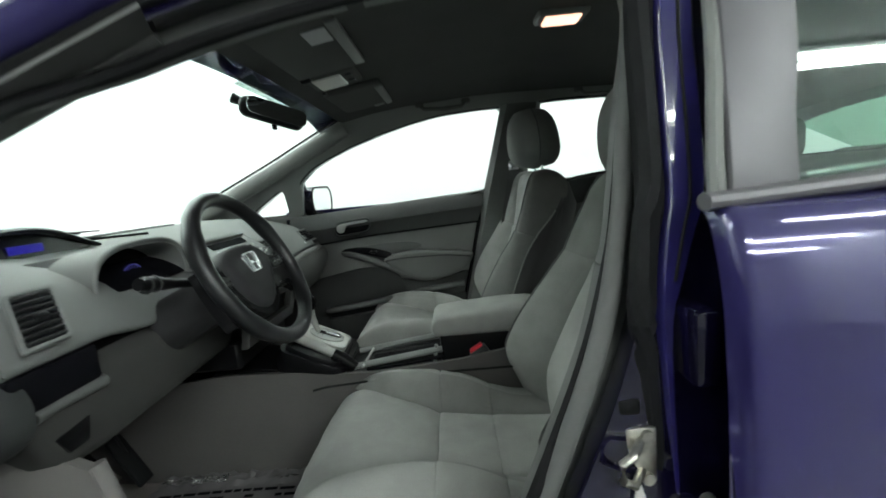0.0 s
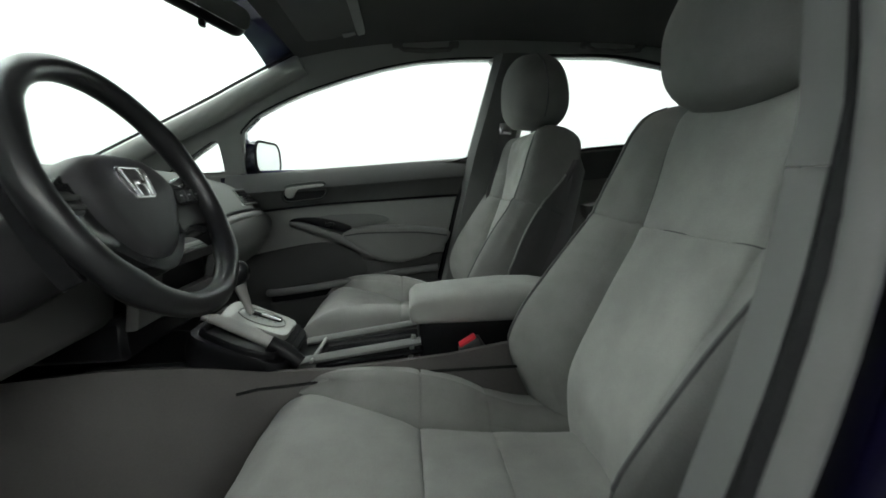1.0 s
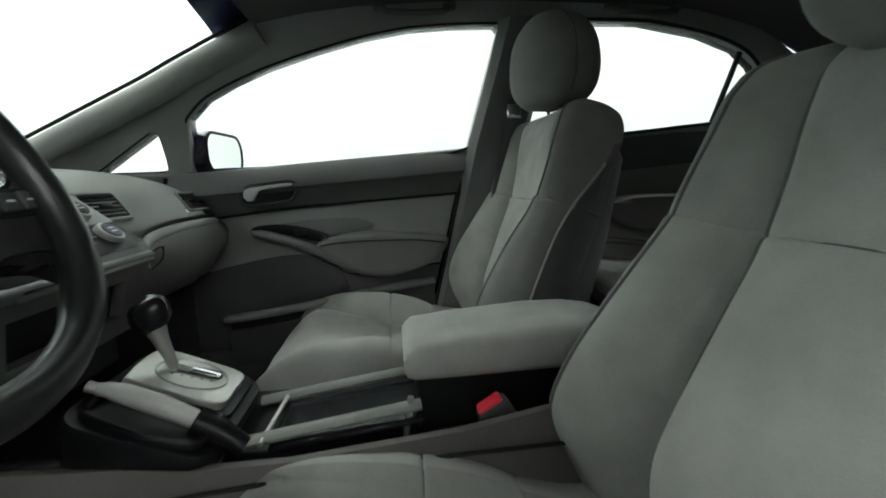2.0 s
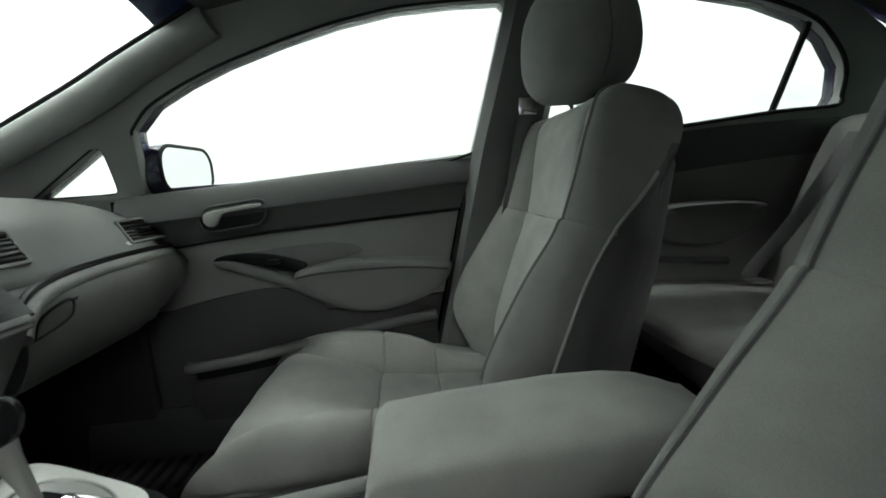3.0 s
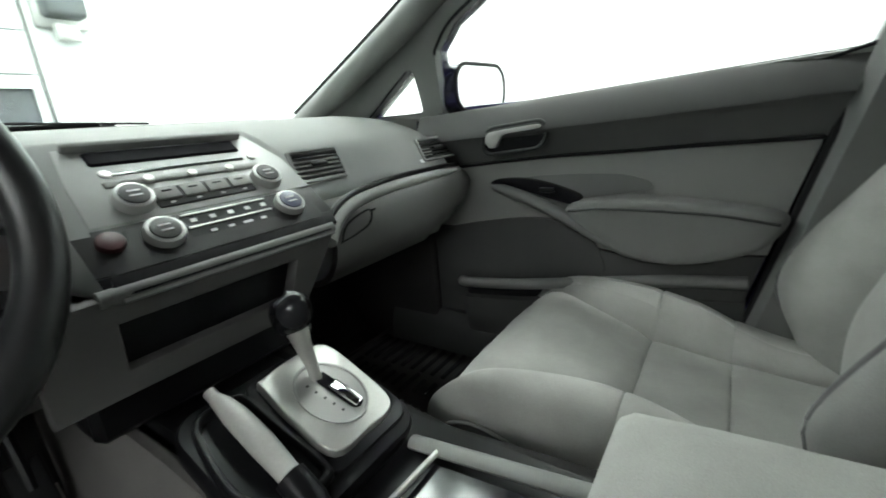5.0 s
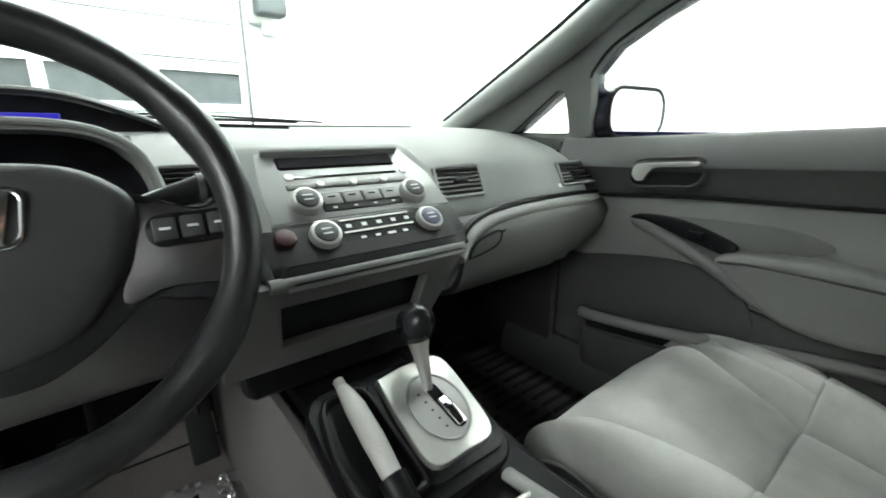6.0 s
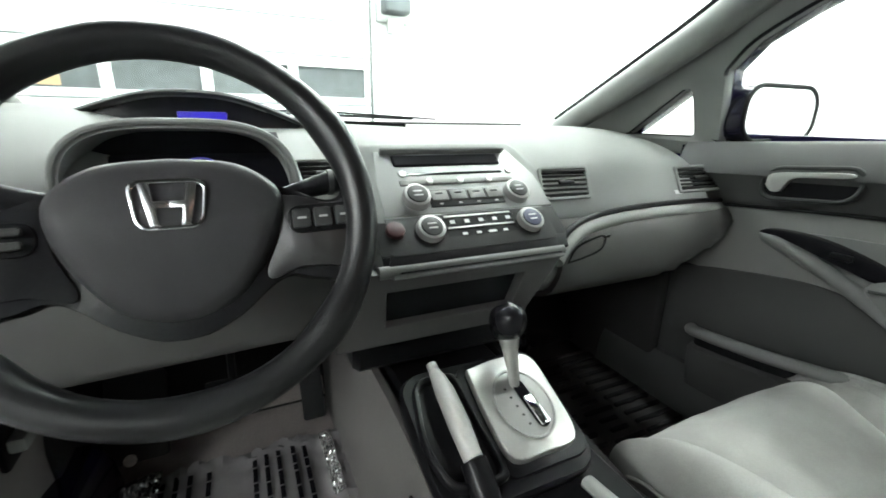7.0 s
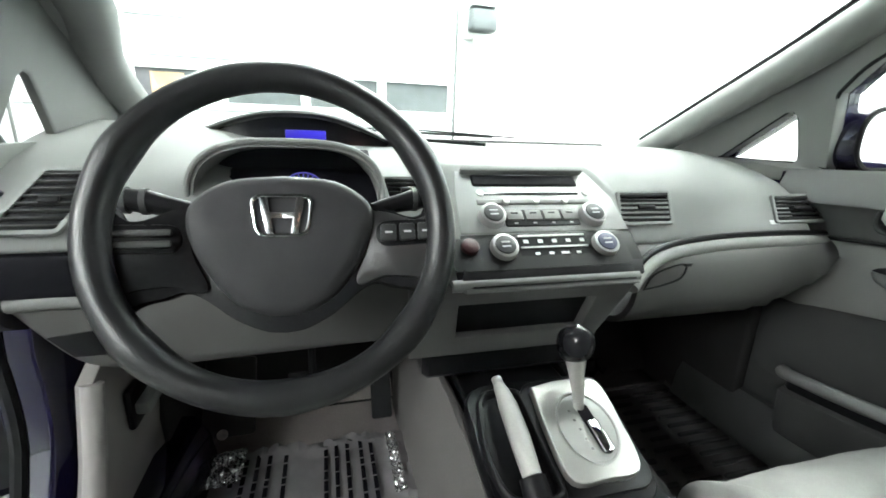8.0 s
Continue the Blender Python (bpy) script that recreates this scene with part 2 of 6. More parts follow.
# front wall with the sectional door in it
GD0, GD1, GTOP = -3.7, 1.42, 3.0
bm = plate([(Y0, 0), (GD0, 0), (GD0, GTOP), (GD1, GTOP), (GD1, 0), (Y1, 0), (Y1, H), (Y0, H)], 0.2, lambda u, v, w: (X0 - w, u, v))
tagged(part("wall_front", bm, WALL, smooth=False), "white garage wall round the sectional door", "wall", kind="structure")
gdoor = thing("garage_door", "white sectional garage door with a row of grey panes", "garage door", (X0, (GD0 + GD1) / 2, 0))
GZ = [0.0, 0.55, 1.08, 1.68, 2.10, GTOP]


def from_gdoor(*p):
    return (p[0] - X0, p[1] - (GD0 + GD1) / 2, p[2])


pane_w = 0.86
for k in range(5):
    z0, z1 = GZ[k] + 0.009, GZ[k + 1] - 0.009
    holes = []
    if k == 2:
        for i in range(5):
            y1 = GD1 - 0.075 - i * 0.98
            holes.append([(y1 - pane_w, z0 + 0.09), (y1, z0 + 0.09), (y1, z1 - 0.13), (y1 - pane_w, z1 - 0.13)])
    bm = plate([(GD0, z0), (GD1, z0), (GD1, z1), (GD0, z1)], 0.045, lambda u, v, w: from_gdoor(X0 - 0.05 + w, u, v), r=0.006, holes=holes)
    part("panel", bm, DOOR_WHITE, gdoor)
    for h in holes:
        ys, zs = [p[0] for p in h], [p[1] for p in h]
        part("pane", rbox(0.012, pane_w, zs[2] - zs[0], 0.002, 1, Matrix.Translation(from_gdoor(X0 - 0.03, sum(ys) / 4, (zs[0] + zs[2]) / 2))), PANE_GREY, gdoor, "grey frosted window pane")
        frame_out = [(ys[0] - 0.025, zs[0] - 0.025), (ys[1] + 0.025, zs[0] - 0.025), (ys[1] + 0.025, zs[2] + 0.025), (ys[0] - 0.025, zs[2] + 0.025)]
        part("window_frame", plate(frame_out, 0.018, lambda u, v, w: from_gdoor(X0 - 0.004 + w, u, v), r=0.004, holes=[h]), DOOR_WHITE, gdoor)
for ye in (GD0 - 0.02, GD1 + 0.02):
    part("door_track", rbox(0.03, 0.03, GTOP, 0.006, 1, Matrix.Translation(from_gdoor(X0 + 0.02, ye, GTOP / 2))), TRIM_MID, gdoor, "grey vertical door track")
box = thing("carton", "brown cardboard carton seen through the door pane", "box", (X0 - 0.02, -2.12, 1.35))
part("carton_face", rbox(0.008, 0.36, 0.3, 0.002, 1, Matrix.Translation((0.004, 0, 0))), CARTON, box)

lampw = thing("wall_lamp", "chrome and glass lamp unit high on the wall", "lamp", (X0 + 0.03, 1.75, 2.45))
lampw.scale = (1.5, 1.5, 1.5)
part("bracket", rbox(0.06, 0.32, 0.42, 0.02, 2), SILVER, lampw)
part("housing", rbox(0.16, 0.24, 0.18, 0.03, 3, Matrix.Translation((0.08, 0, -0.06))), PANE_GREY, lampw, "grey glass lamp housing")
part("cap", rbox(0.18, 0.27, 0.045, 0.012, 2, Matrix.Translation((0.08, 0, 0.06))), CHROME, lampw)
part("lower_bracket", rbox(0.06, 0.14, 0.11, 0.012, 2, Matrix.Translation((0.05, 0, -0.24))), SILVER, lampw)

# rows of tubes under the ceiling
tube_light = thing("ceiling_light", "long white fluorescent tube light under the ceiling", "ceiling light", (0, 0, H - 0.06), group="garage tube lights")
part("housing", rbox(2.6, 0.24, 0.05, 0.012, 2, Matrix.Translation((0, 0, 0.03))), DOOR_WHITE, tube_light)
for dy in (-0.06, 0.06):
    part("tube", tube([(-1.27, dy, -0.02), (1.27, dy, -0.02)], 0.028, 8), STRIP, tube_light, "glowing white tube")
first = True
for x, lamps in ((-4.6, (-2.6, -0.9, 0.5, 1.7, 2.9)), (-1.7, (1.0, 2.9)), (1.6, (-7.0, -5.6, 1.0, 2.9)), (4.2, (-7.0, -5.6, -3.4, 2.0))):
    for y in lamps:
        at = Matrix.Translation((x, y, H - 0.06))
        if first:
            tube_light.matrix_basis = at
            first = False
        else:
            copy_thing(tube_light, at)


# ---- car body ----
def glass_y(z):
    return 0.685 - 0.29 * (z - 0.91)


car = thing("car_body", "dark blue saloon car body with its grey inner trim", "car", (0.2, 0, 0.0))
OFF = Vector((0.2, 0, 0))


def in_car(p):
    return Vector(p) - OFF


ROOF_LINE = [(-1.13, 0.90), (-1.086, 0.925), (-0.83, 1.045), (-0.62, 1.135), (-0.50, 1.19), (-0.30, 1.283), (-0.1, 1.318), (0.2, 1.335), (0.6, 1.337), (0.95, 1.315), (1.2, 1.25), (1.45, 1.11), (1.62, 0.98)]
FRONT_WIN = [(-0.535, 1.05), (-0.47, 1.097), (-0.385, 1.137), (-0.286, 1.174), (-0.153, 1.213), (-0.02, 1.245), (0.106, 1.266), (0.24, 1.274), (0.352, 1.275), (0.362, 1.265), (0.28, 0.94), (-0.557, 0.895)]
QUARTER = [(-0.845, 0.905), (-0.83, 0.910), (-0.658, 1.014), (-0.64, 1.015), (-0.63, 1.002), (-0.628, 0.917), (-0.64, 0.905)]
REAR_WIN = [(0.50, 1.272), (0.56, 1.283), (0.80, 1.281), (1.0, 1.25), (1.13, 1.21), (1.20, 1.165), (1.262, 1.10), (1.278, 1.03), (1.268, 1.0), (1.1, 0.994), (0.75, 0.967), (0.44, 0.952)]


def flare(u):
    """How far the side stands out beside the mirror."""
    k = min(max((-0.46 - u) / 0.16, 0), 1)
    return 0.04 * k * k * (3 - 2 * k)


def side_map(s, out):
    return lambda u, v, w: in_car((u, s * (glass_y(v) + flare(u) + 0.055 * out - w), v))


lower = [(1.62, 0.86), (-1.13, 0.86)]
top = [tuple(p) for p in spline(ROOF_LINE, 40)]
# passenger side: grey inner frame with three windows, blue outside
part("inner_frame", plate(top + lower, 0.03, side_map(1, 0.25), r=0.008, seg=2, holes=[FRONT_WIN, QUARTER, REAR_WIN]), PLASTIC_GREY, car, "grey pillar and window frame trim")
part("outer_frame", plate(top + lower, 0.03, side_map(1, 0.85), holes=[FRONT_WIN, QUARTER, REAR_WIN]), BLUE_SHADED, car, "dark blue outer window frame")
for loop, n, r in ((FRONT_WIN, 60, 0.004), (QUARTER, 30, 0.0025), (REAR_WIN, 60, 0.006)):
    ring = spline(loop + [loop[0]], n)[:-1]
    part("window_seal", tube([in_car((u, glass_y(v) + flare(u) - 0.012, v)) for u, v in ring], r, 6, closed=True, up=(0, 1, 0)), RUBBER, car, "black rubber window seal")
    pane = part("window_pane", plate(loop, 0.004, lambda u, v, w: in_car((u, glass_y(v) + flare(u) + 0.03 + w, v))), WIND_GLASS, car, "clear side window glass", smooth=False)
    pane.visible_shadow = False
part("quarter_bar", tube([in_car((1.105, glass_y(0.985) + 0.01, 0.985)), in_car((1.145, glass_y(1.21) + 0.01, 1.21))], 0.009, 8), RUBBER, car, "black window divider bar")

# driver side: the front door opening is free
OPEN = [(-0.505, 0.90), (-0.52, 1.06), (-0.47, 1.125), (-0.385, 1.165), (-0.286, 1.20), (-0.153, 1.236), (-0.02, 1.26), (0.106, 1.274), (0.24, 1.279), (0.33, 1.277), (0.40, 1.235),
        (0.365, 1.06), (0.33, 0.90), (0.28, 0.75), (0.20, 0.58), (0.13, 0.42), (0.05, 0.34), (-0.45, 0.33), (-0.56, 0.42), (-0.57, 0.60), (-0.52, 0.80)]


def smooth_step(a, b, t):
    k = min(max((t - a) / (b - a), 0), 1)
    return k * k * (3 - 2 * k)


QUARTER_D = [(-0.682, 0.915), (-0.668, 0.922), (-0.588, 1.001), (-0.574, 1.005), (-0.563, 0.996), (-0.540, 0.922), (-0.548, 0.913)]


def driver_y(z):
    return -0.04 - (glass_y(z) if z > 0.9 else 0.688 + 0.05 * min(1, (0.9 - z) / 0.3))


def front_out(u):
    """How far the outer skin stands out ahead of the door opening."""
    return 0.055 * smooth_step(-0.50, -0.64, u)


rim_up = [(0.317, 0.86), (0.33, 0.90), (0.365, 1.06), (0.40, 1.235)] + list(reversed(OPEN[:10])) + [(-0.506, 0.86)]
rim_up = [tuple(p) for p in spline(rim_up, 70)]
def trim_y(u, v, w):
    return in_car((u, driver_y(v) + 0.01 + w * (1 - 0.65 * smooth_step(-0.40, -0.50, u)) - 0.05 * smooth_step(-0.30, -0.50, u), v))


# same trim as the passenger side; TRIM_MID paints its shade
part("inner_frame", plate([p for p in top if p[0] < 0] + [p for p in rim_up if p[0] < 0] + [(-1.13, 0.86)], 0.035, trim_y, r=0.008, holes=[QUARTER_D]), TRIM_MID, car, "grey windscreen pillar trim of the open door side, darkened as in shade")
part("inner_frame", plate([p for p in top if p[0] >= 0] + [(1.62, 0.86)] + [p for p in rim_up if p[0] >= 0], 0.035, trim_y, r=0.008, holes=[REAR_WIN]), TRIM_MID, car, "grey centre pillar and roof trim of the open door side, darkened as in shade")
rim_low = [(-0.508, 0.859), (-0.52, 0.80), (-0.57, 0.60), (-0.56, 0.42), (-0.45, 0.33), (0.05, 0.34), (0.13, 0.42), (0.20, 0.58), (0.28, 0.75), (0.316, 0.859)]
rim_low = [tuple(p) for p in spline(rim_low, 46)]
part("jamb_panel", plate([(0.05, 0.338)] + rim_low[26:] + [(1.62, 0.859), (1.62, 0.25), (0.05, 0.25)], 0.035, lambda u, v, w: in_car((u, driver_y(v) + 0.01 + w - 0.05 * smooth_step(-0.30, -0.42, u), v)), r=0.008), TRIM_MID, car, "grey lower pillar trim beside the seat")
part("jamb_panel", plate([(-1.13, 0.856)] + rim_low[:21] + [(0.045, 0.337), (0.045, 0.25), (-1.13, 0.25)], 0.035, lambda u, v, w: in_car((u, driver_y(v) + 0.01 + w - 0.05 * smooth_step(-0.30, -0.42, u), v)), r=0.008), BLUE_SHADED, car, "dark blue painted inner jamb")
OPEN_OUT = [(-0.83, 0.90), (-0.80, 0.935), (-0.67, 1.045), (-0.56, 1.105), (-0.42, 1.18)] + [(u + (0.03 if u > 0.1 else -0.01), v + (0.035 if v > 0.9 else -0.02)) for u, v in spline(OPEN[4:] + [(-0.53, 0.86)], 80)]
TOP_OUT = [(u - 0.02, v + 0.03) for u, v in top]
part("outer_frame", plate(TOP_OUT + [(1.62, 0.2), (0.46, 0.2), (-1.13, 0.2)], 0.04, lambda u, v, w: in_car((u, driver_y(v) - 0.04 + w - front_out(u), v)), r=0.012, holes=[OPEN_OUT, REAR_WIN]), BLUE_SHADED, car, "dark blue painted door jamb")
# layered roof rail above the opening, seen from outside
rail_top = [(x, z) for x, z in spline([(-1.05, 0.955), (-0.83, 1.075), (-0.60, 1.17), (-0.45, 1.235), (-0.25, 1.315), (0.0, 1.358), (0.3, 1.372), (0.7, 1.37), (1.1, 1.31)], 30)]
part("roof_rail", tube([in_car((x, driver_y(z) - 0.05 - front_out(x), z + 0.004)) for x, z in rail_top], 0.034, 14), BLUE, car, "dark blue outer roof rail")
part("drip_seal", tube([in_car((x + 0.01, driver_y(z) - 0.056 - front_out(x), z - 0.038)) for x, z in rail_top], 0.011, 8), RUBBER, car)
part("roof_edge", tube([in_car((x - 0.004, driver_y(z) + 0.01 - 1.6 * front_out(x), z + 0.008 - 0.3 * front_out(x))) for x, z in rail_top], 0.02, 10), BLUE, car)
ring = spline(OPEN + [OPEN[0]], 120)[:-1]
part("door_seal", tube([in_car((u, driver_y(v) - 0.004 - 0.05 * smooth_step(-0.30, -0.50, u), v)) for u, v in ring], 0.011, 8, closed=True, up=(0, 1, 0)), RUBBER, car, "black rubber door seal")
part("window_pane", plate([(u * 1.5 + 0.25, (v - 0.95) * 1.4 + 0.95) for u, v in QUARTER_D], 0.004, lambda u, v, w: in_car((u, driver_y(v) - 0.08 + w, v))), WIND_GLASS, car, smooth=False).visible_shadow = False


def y_roof(x):
    return np.interp(x, [-0.3, 0.2, 0.9, 1.4], [0.585, 0.575, 0.58, 0.56])


rows = []
for x in np.linspace(-0.305, 1.5, 14):
    zs = np.interp(x, [-0.34, -0.1, 0.3, 0.9, 1.2, 1.5], [1.275, 1.318, 1.338, 1.325, 1.27, 1.14])
    w = float(y_roof(x))
    rows.append([in_car((x - (0.03 * (1 - (y / w) ** 2) if x < 0 else 0), y, zs + 0.035 * (1 - (abs(y) / w) ** 2.2))) for y in np.linspace(-w - 0.06, w + 0.02, 17)])
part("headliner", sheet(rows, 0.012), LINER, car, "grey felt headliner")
rows = []
for x in np.linspace(-0.42, 1.6, 14):
    zs = np.interp(x, [-0.42, -0.1, 0.3, 0.9, 1.2, 1.6], [1.29, 1.375, 1.41, 1.395, 1.33, 1.12])
    rows.append([in_car((x, y, zs + 0.03 - 0.07 * (abs(y) / 0.66) ** 3)) for y in np.linspace(-0.67, 0.63, 17)])
part("roof_skin", sheet(rows, 0.01), BLUE, car, "dark blue roof skin")
# windscreen and rear screen
rows = []
for k in np.linspace(0, 1, 8):
    c = Vector((-1.10, 0, 0.925)).lerp(Vector((-0.315, 0, 1.292)), k)
    w = 0.67 + (0.575 - 0.67) * k
    rows.append([in_car((c.x - 0.10 * (1 - (y / w) ** 2), y, c.z + 0.02 * (1 - (y / w) ** 2) + 0.03 * math.sin(k * math.pi))) for y in np.linspace(-w - 0.03, w, 13)])
part("windscreen", sheet(rows, 0.004), SCREEN_GLASS, car, "faintly green windscreen glass").visible_shadow = False
rows = [[in_car((-0.315 - 0.785 * k, y, 1.285 - 0.367 * k + 0.03 * math.sin(k * math.pi))) for y in np.linspace(-0.225, 0.12, 5)] for k in (0.0, 0.03, 0.065)]
part("shade_band", sheet(rows, 0.002), TINT_GLASS, car, "grey tinted shade band behind the mirror").visible_shadow = False
edge = [(-1.086, 0.655, 0.935), (-0.83, 0.638, 1.05), (-0.62, 0.615, 1.14), (-0.50, 0.598, 1.195), (-0.30, 0.575, 1.285)]
for s in (1, -1):
    # driver side pillar takes the darker grey as painted shade
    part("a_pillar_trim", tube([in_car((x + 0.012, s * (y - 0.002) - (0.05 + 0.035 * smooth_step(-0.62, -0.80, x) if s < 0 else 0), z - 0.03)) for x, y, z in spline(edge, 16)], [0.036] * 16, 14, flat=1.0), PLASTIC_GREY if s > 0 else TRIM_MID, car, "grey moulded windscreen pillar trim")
    part("screen_seal", tube([in_car((x - 0.012, s * (y - 0.006) - (0.05 + 0.035 * smooth_step(-0.62, -0.80, x) if s < 0 else 0), z + 0.008)) for x, y, z in spline(edge, 16)], 0.005, 6), RUBBER, car)
rows = [[in_car((x + 0.012 + 0.014 * k, -(y - 0.002) - 0.05 - 0.035 * smooth_step(-0.62, -0.80, x) - 0.03 * k, z - 0.05 + 0.004 * k)) for k in range(4)] for x, y, z in spline(edge, 16)]
# web in the same shade-darkened grey as the driver pillar
part("pillar_web", sheet(rows, 0.006), TRIM_MID, car, "shade-darkened grey inner face of the windscreen pillar")
rows = [[in_car((x, y, z)) for y in np.linspace(-0.6, 0.6, 9)] for x, z in ((1.30, 1.25), (1.6, 1.10), (1.85, 0.98))]
part("rear_screen", sheet(rows, 0.004), SIDE_GLASS, car, "tinted rear screen").visible_shadow = False
part("parcel_shelf", rbox(0.5, 1.25, 0.02, 0.006, 1, Matrix.Translation(in_car((1.62, 0, 0.96)))), CARPET, car)
part("rear_bulkhead", rbox(0.04, 1.35, 0.8, 0.01, 1, Matrix.Translation(in_car((1.86, 0, 0.58)))), CARPET, car)
part("bonnet", sheet([[in_car((x, y, z - 0.05 * (y / 0.75) ** 2)) for y in np.linspace(-0.75, 0.75, 11)] for x, z in ((-2.05, 0.72), (-1.7, 0.82), (-1.35, 0.885), (-1.16, 0.905))], 0.01), BLUE, car, "dark blue bonnet")



def body_skin(name, s, xs, zs, label):
    """One outer panel of the body side: bulging skin between the heights zs along xs."""
    rows = []
    for x in np.linspace(*xs, 9):
        nose = 0.16 * smooth_step(-1.5, -2.15, x) + 0.12 * smooth_step(1.6, 2.25, x)
        rows.append([in_car((x, s * (0.845 - nose - 0.30 * max(0, z - 0.72) ** 1.3 - 0.35 * max(0, 0.45 - z) ** 1.6 + (0.03 if s < 0 else 0)), z)) for z in np.linspace(*zs, 10)])
    return part(name, sheet(rows, 0.006), BLUE, car, label)


for s_ in (1, -1):
    body_skin("front_wing", s_, (-2.15, -0.70), (0.86, 0.28), "dark blue front wing")
    body_skin("rear_wing", s_, (1.52, 2.25), (0.92, 0.28), "dark blue rear wing")
body_skin("door_skin", 1, (-0.68, 0.24), (0.915, 0.25), "dark blue outer skin of the passenger door")
body_skin("door_skin", 1, (0.26, 1.50), (0.935, 0.25), "dark blue outer skin of the rear door")
rows = [[in_car((x - 0.10 * (1 - (y / 0.72) ** 2), y, z)) for y in np.linspace(-0.70, 0.68, 15)] for x, z in spline([(-2.06, 0.72), (-2.14, 0.64), (-2.17, 0.5), (-2.15, 0.36), (-2.08, 0.24)], 9)]
part("front_bumper", sheet(rows, 0.01), BLUE, car, "dark blue front bumper")
rows = [[in_car((x + 0.06 * (1 - (y / 0.74) ** 2), y, z)) for y in np.linspace(-0.74, 0.72, 15)] for x, z in spline([(1.86, 0.975), (2.05, 0.96), (2.2, 0.93), (2.23, 0.8), (2.25, 0.6), (2.24, 0.4), (2.18, 0.26)], 12)]
part("boot_lid", sheet(rows, 0.01), BLUE, car, "dark blue boot lid and rear bumper")
for x in (-1.52, 1.16):
    for s_ in (1, -1):
        hub_at = axes(in_car((x, s_ * 0.775, 0.31)), (1, 0, 0), (0, 0, 1)) @ Matrix.Rotation(radians(180 if s_ > 0 else 0), 4, "X")
        ring = [(0.205, -0.09), (0.28, -0.1), (0.302, -0.085), (0.31, -0.05), (0.31, 0.05), (0.302, 0.085), (0.28, 0.1), (0.205, 0.09)]
        loops = [[hub_at @ Vector((r * math.cos(a), r * math.sin(a), w)) for r, w in ring] for a in np.linspace(0, 2 * math.pi, 33)]
        tyre = part("tyre", loft(loops, closed=True, caps=False), RUBBER, car, "black tyre")
        part("rim", loft([[hub_at @ Vector((r * math.cos(a), r * math.sin(a), w)) for a in np.linspace(0, 2 * math.pi, 28, endpoint=False)] for r, w in ((0.206, -0.08), (0.206, 0.07), (0.19, 0.06), (0.06, 0.03), (0.02, 0.035))]), SILVER, tyre, "silver wheel cover")

# floor pan, tunnel, toe board
pan = [(-1.25, 0.62), (-1.02, 0.40), (-0.88, 0.245), (-0.80, 0.21), (0.3, 0.2), (0.55, 0.22), (0.75, 0.36), (1.8, 0.36)]
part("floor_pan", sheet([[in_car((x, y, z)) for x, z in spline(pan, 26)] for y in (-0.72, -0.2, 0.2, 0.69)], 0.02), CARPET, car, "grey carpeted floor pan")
part("firewall", rbox(0.03, 1.4, 0.5, 0.01, 1, Matrix.Translation(in_car((-1.2, 0, 0.64)))), BLACK, car)
for s in (1, -1):
    part("sill", sheet([[in_car((x, s * y, z)) for y, z in ((0.60, 0.2), (0.615, 0.30), (0.64, 0.345), (0.70, 0.35), (0.74, 0.33), (0.75, 0.15))] for x in (-0.75, -0.3, 0.2, 0.5)], 0.01), PLASTIC_DARK if s > 0 else BLUE_SHADED, car, "door sill with scuff trim")
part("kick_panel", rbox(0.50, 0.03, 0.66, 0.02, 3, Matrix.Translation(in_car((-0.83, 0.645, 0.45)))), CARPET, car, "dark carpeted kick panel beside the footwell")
# dark panel whose near-black colour also holds the footwell shadow
part("shaded_kick_panel", rbox(0.40, 0.02, 0.5, 0.008, 2, Matrix.Translation(in_car((-0.87, -0.675, 0.45)))), CARPET, car)
KICK = material("warm grey kick plastic", (0.2, 0.188, 0.182), 0.6, grain=0.05, grain_scale=1200, bump=0.25, stain=0.06)
kick = spline([(-0.64, 0.20), (-0.50, 0.24), (-0.42, 0.32), (-0.415, 0.42), (-0.445, 0.50), (-0.472, 0.60)], 20)
part("kick_panel", plate([(-0.66, 0.22)] + [tuple(p) for p in kick] + [(-0.60, 0.66), (-0.70, 0.66), (-0.70, 0.45)], 0.02, lambda u, v, w: in_car((u, -0.69 + w - 0.12 * max(0, 0.42 - v) * (u > -0.6), v)), r=0.012, seg=4), KICK, car, "warm grey kick panel running into the sill")
part("kick_edge", tube([in_car((u - 0.004, -0.672 - 0.12 * max(0, 0.42 - v), v)) for u, v in kick[4:]], 0.014, 10), KICK, car)
part("footwell_carpet", sheet([[in_car((x, y, z + 0.012)) for x, z in spline([(-0.905, 0.271), (-0.88, 0.245), (-0.80, 0.21), (0.3, 0.2)], 18)] for y in (-0.66, -0.45, -0.2)], 0.008), CARPET_PALE, car, "pale grey carpet of the driver footwell")


# ---- front seats ----
def cushion_profile(groove, bulge):
    return [(-0.985, -0.16), (-1.0, -0.105), (-1.0, -0.045), (-0.945, 0.028 * bulge + 0.004), (-(0.93 + groove) / 2, 0.046 * bulge), (-groove - 0.05, 0.018 * bulge), (-groove, -0.005),
            (-groove + 0.05, 0.006), (-groove * 0.5, 0.012), (0, 0.013)]


def back_profile(groove, bulge, seam):
    return [(-0.91, -0.088), (-0.985, 0.5 * seam - 0.043), (-1.0, seam), (-0.965, 0.040 * bulge + 0.1 * seam), (-0.85, 0.064 * bulge), (-groove - 0.10, 0.026 * bulge), (-groove, -0.008),
            (-groove + 0.06, 0.003), (-groove * 0.5, 0.0), (0, -0.003)]


N_SEAT = 73


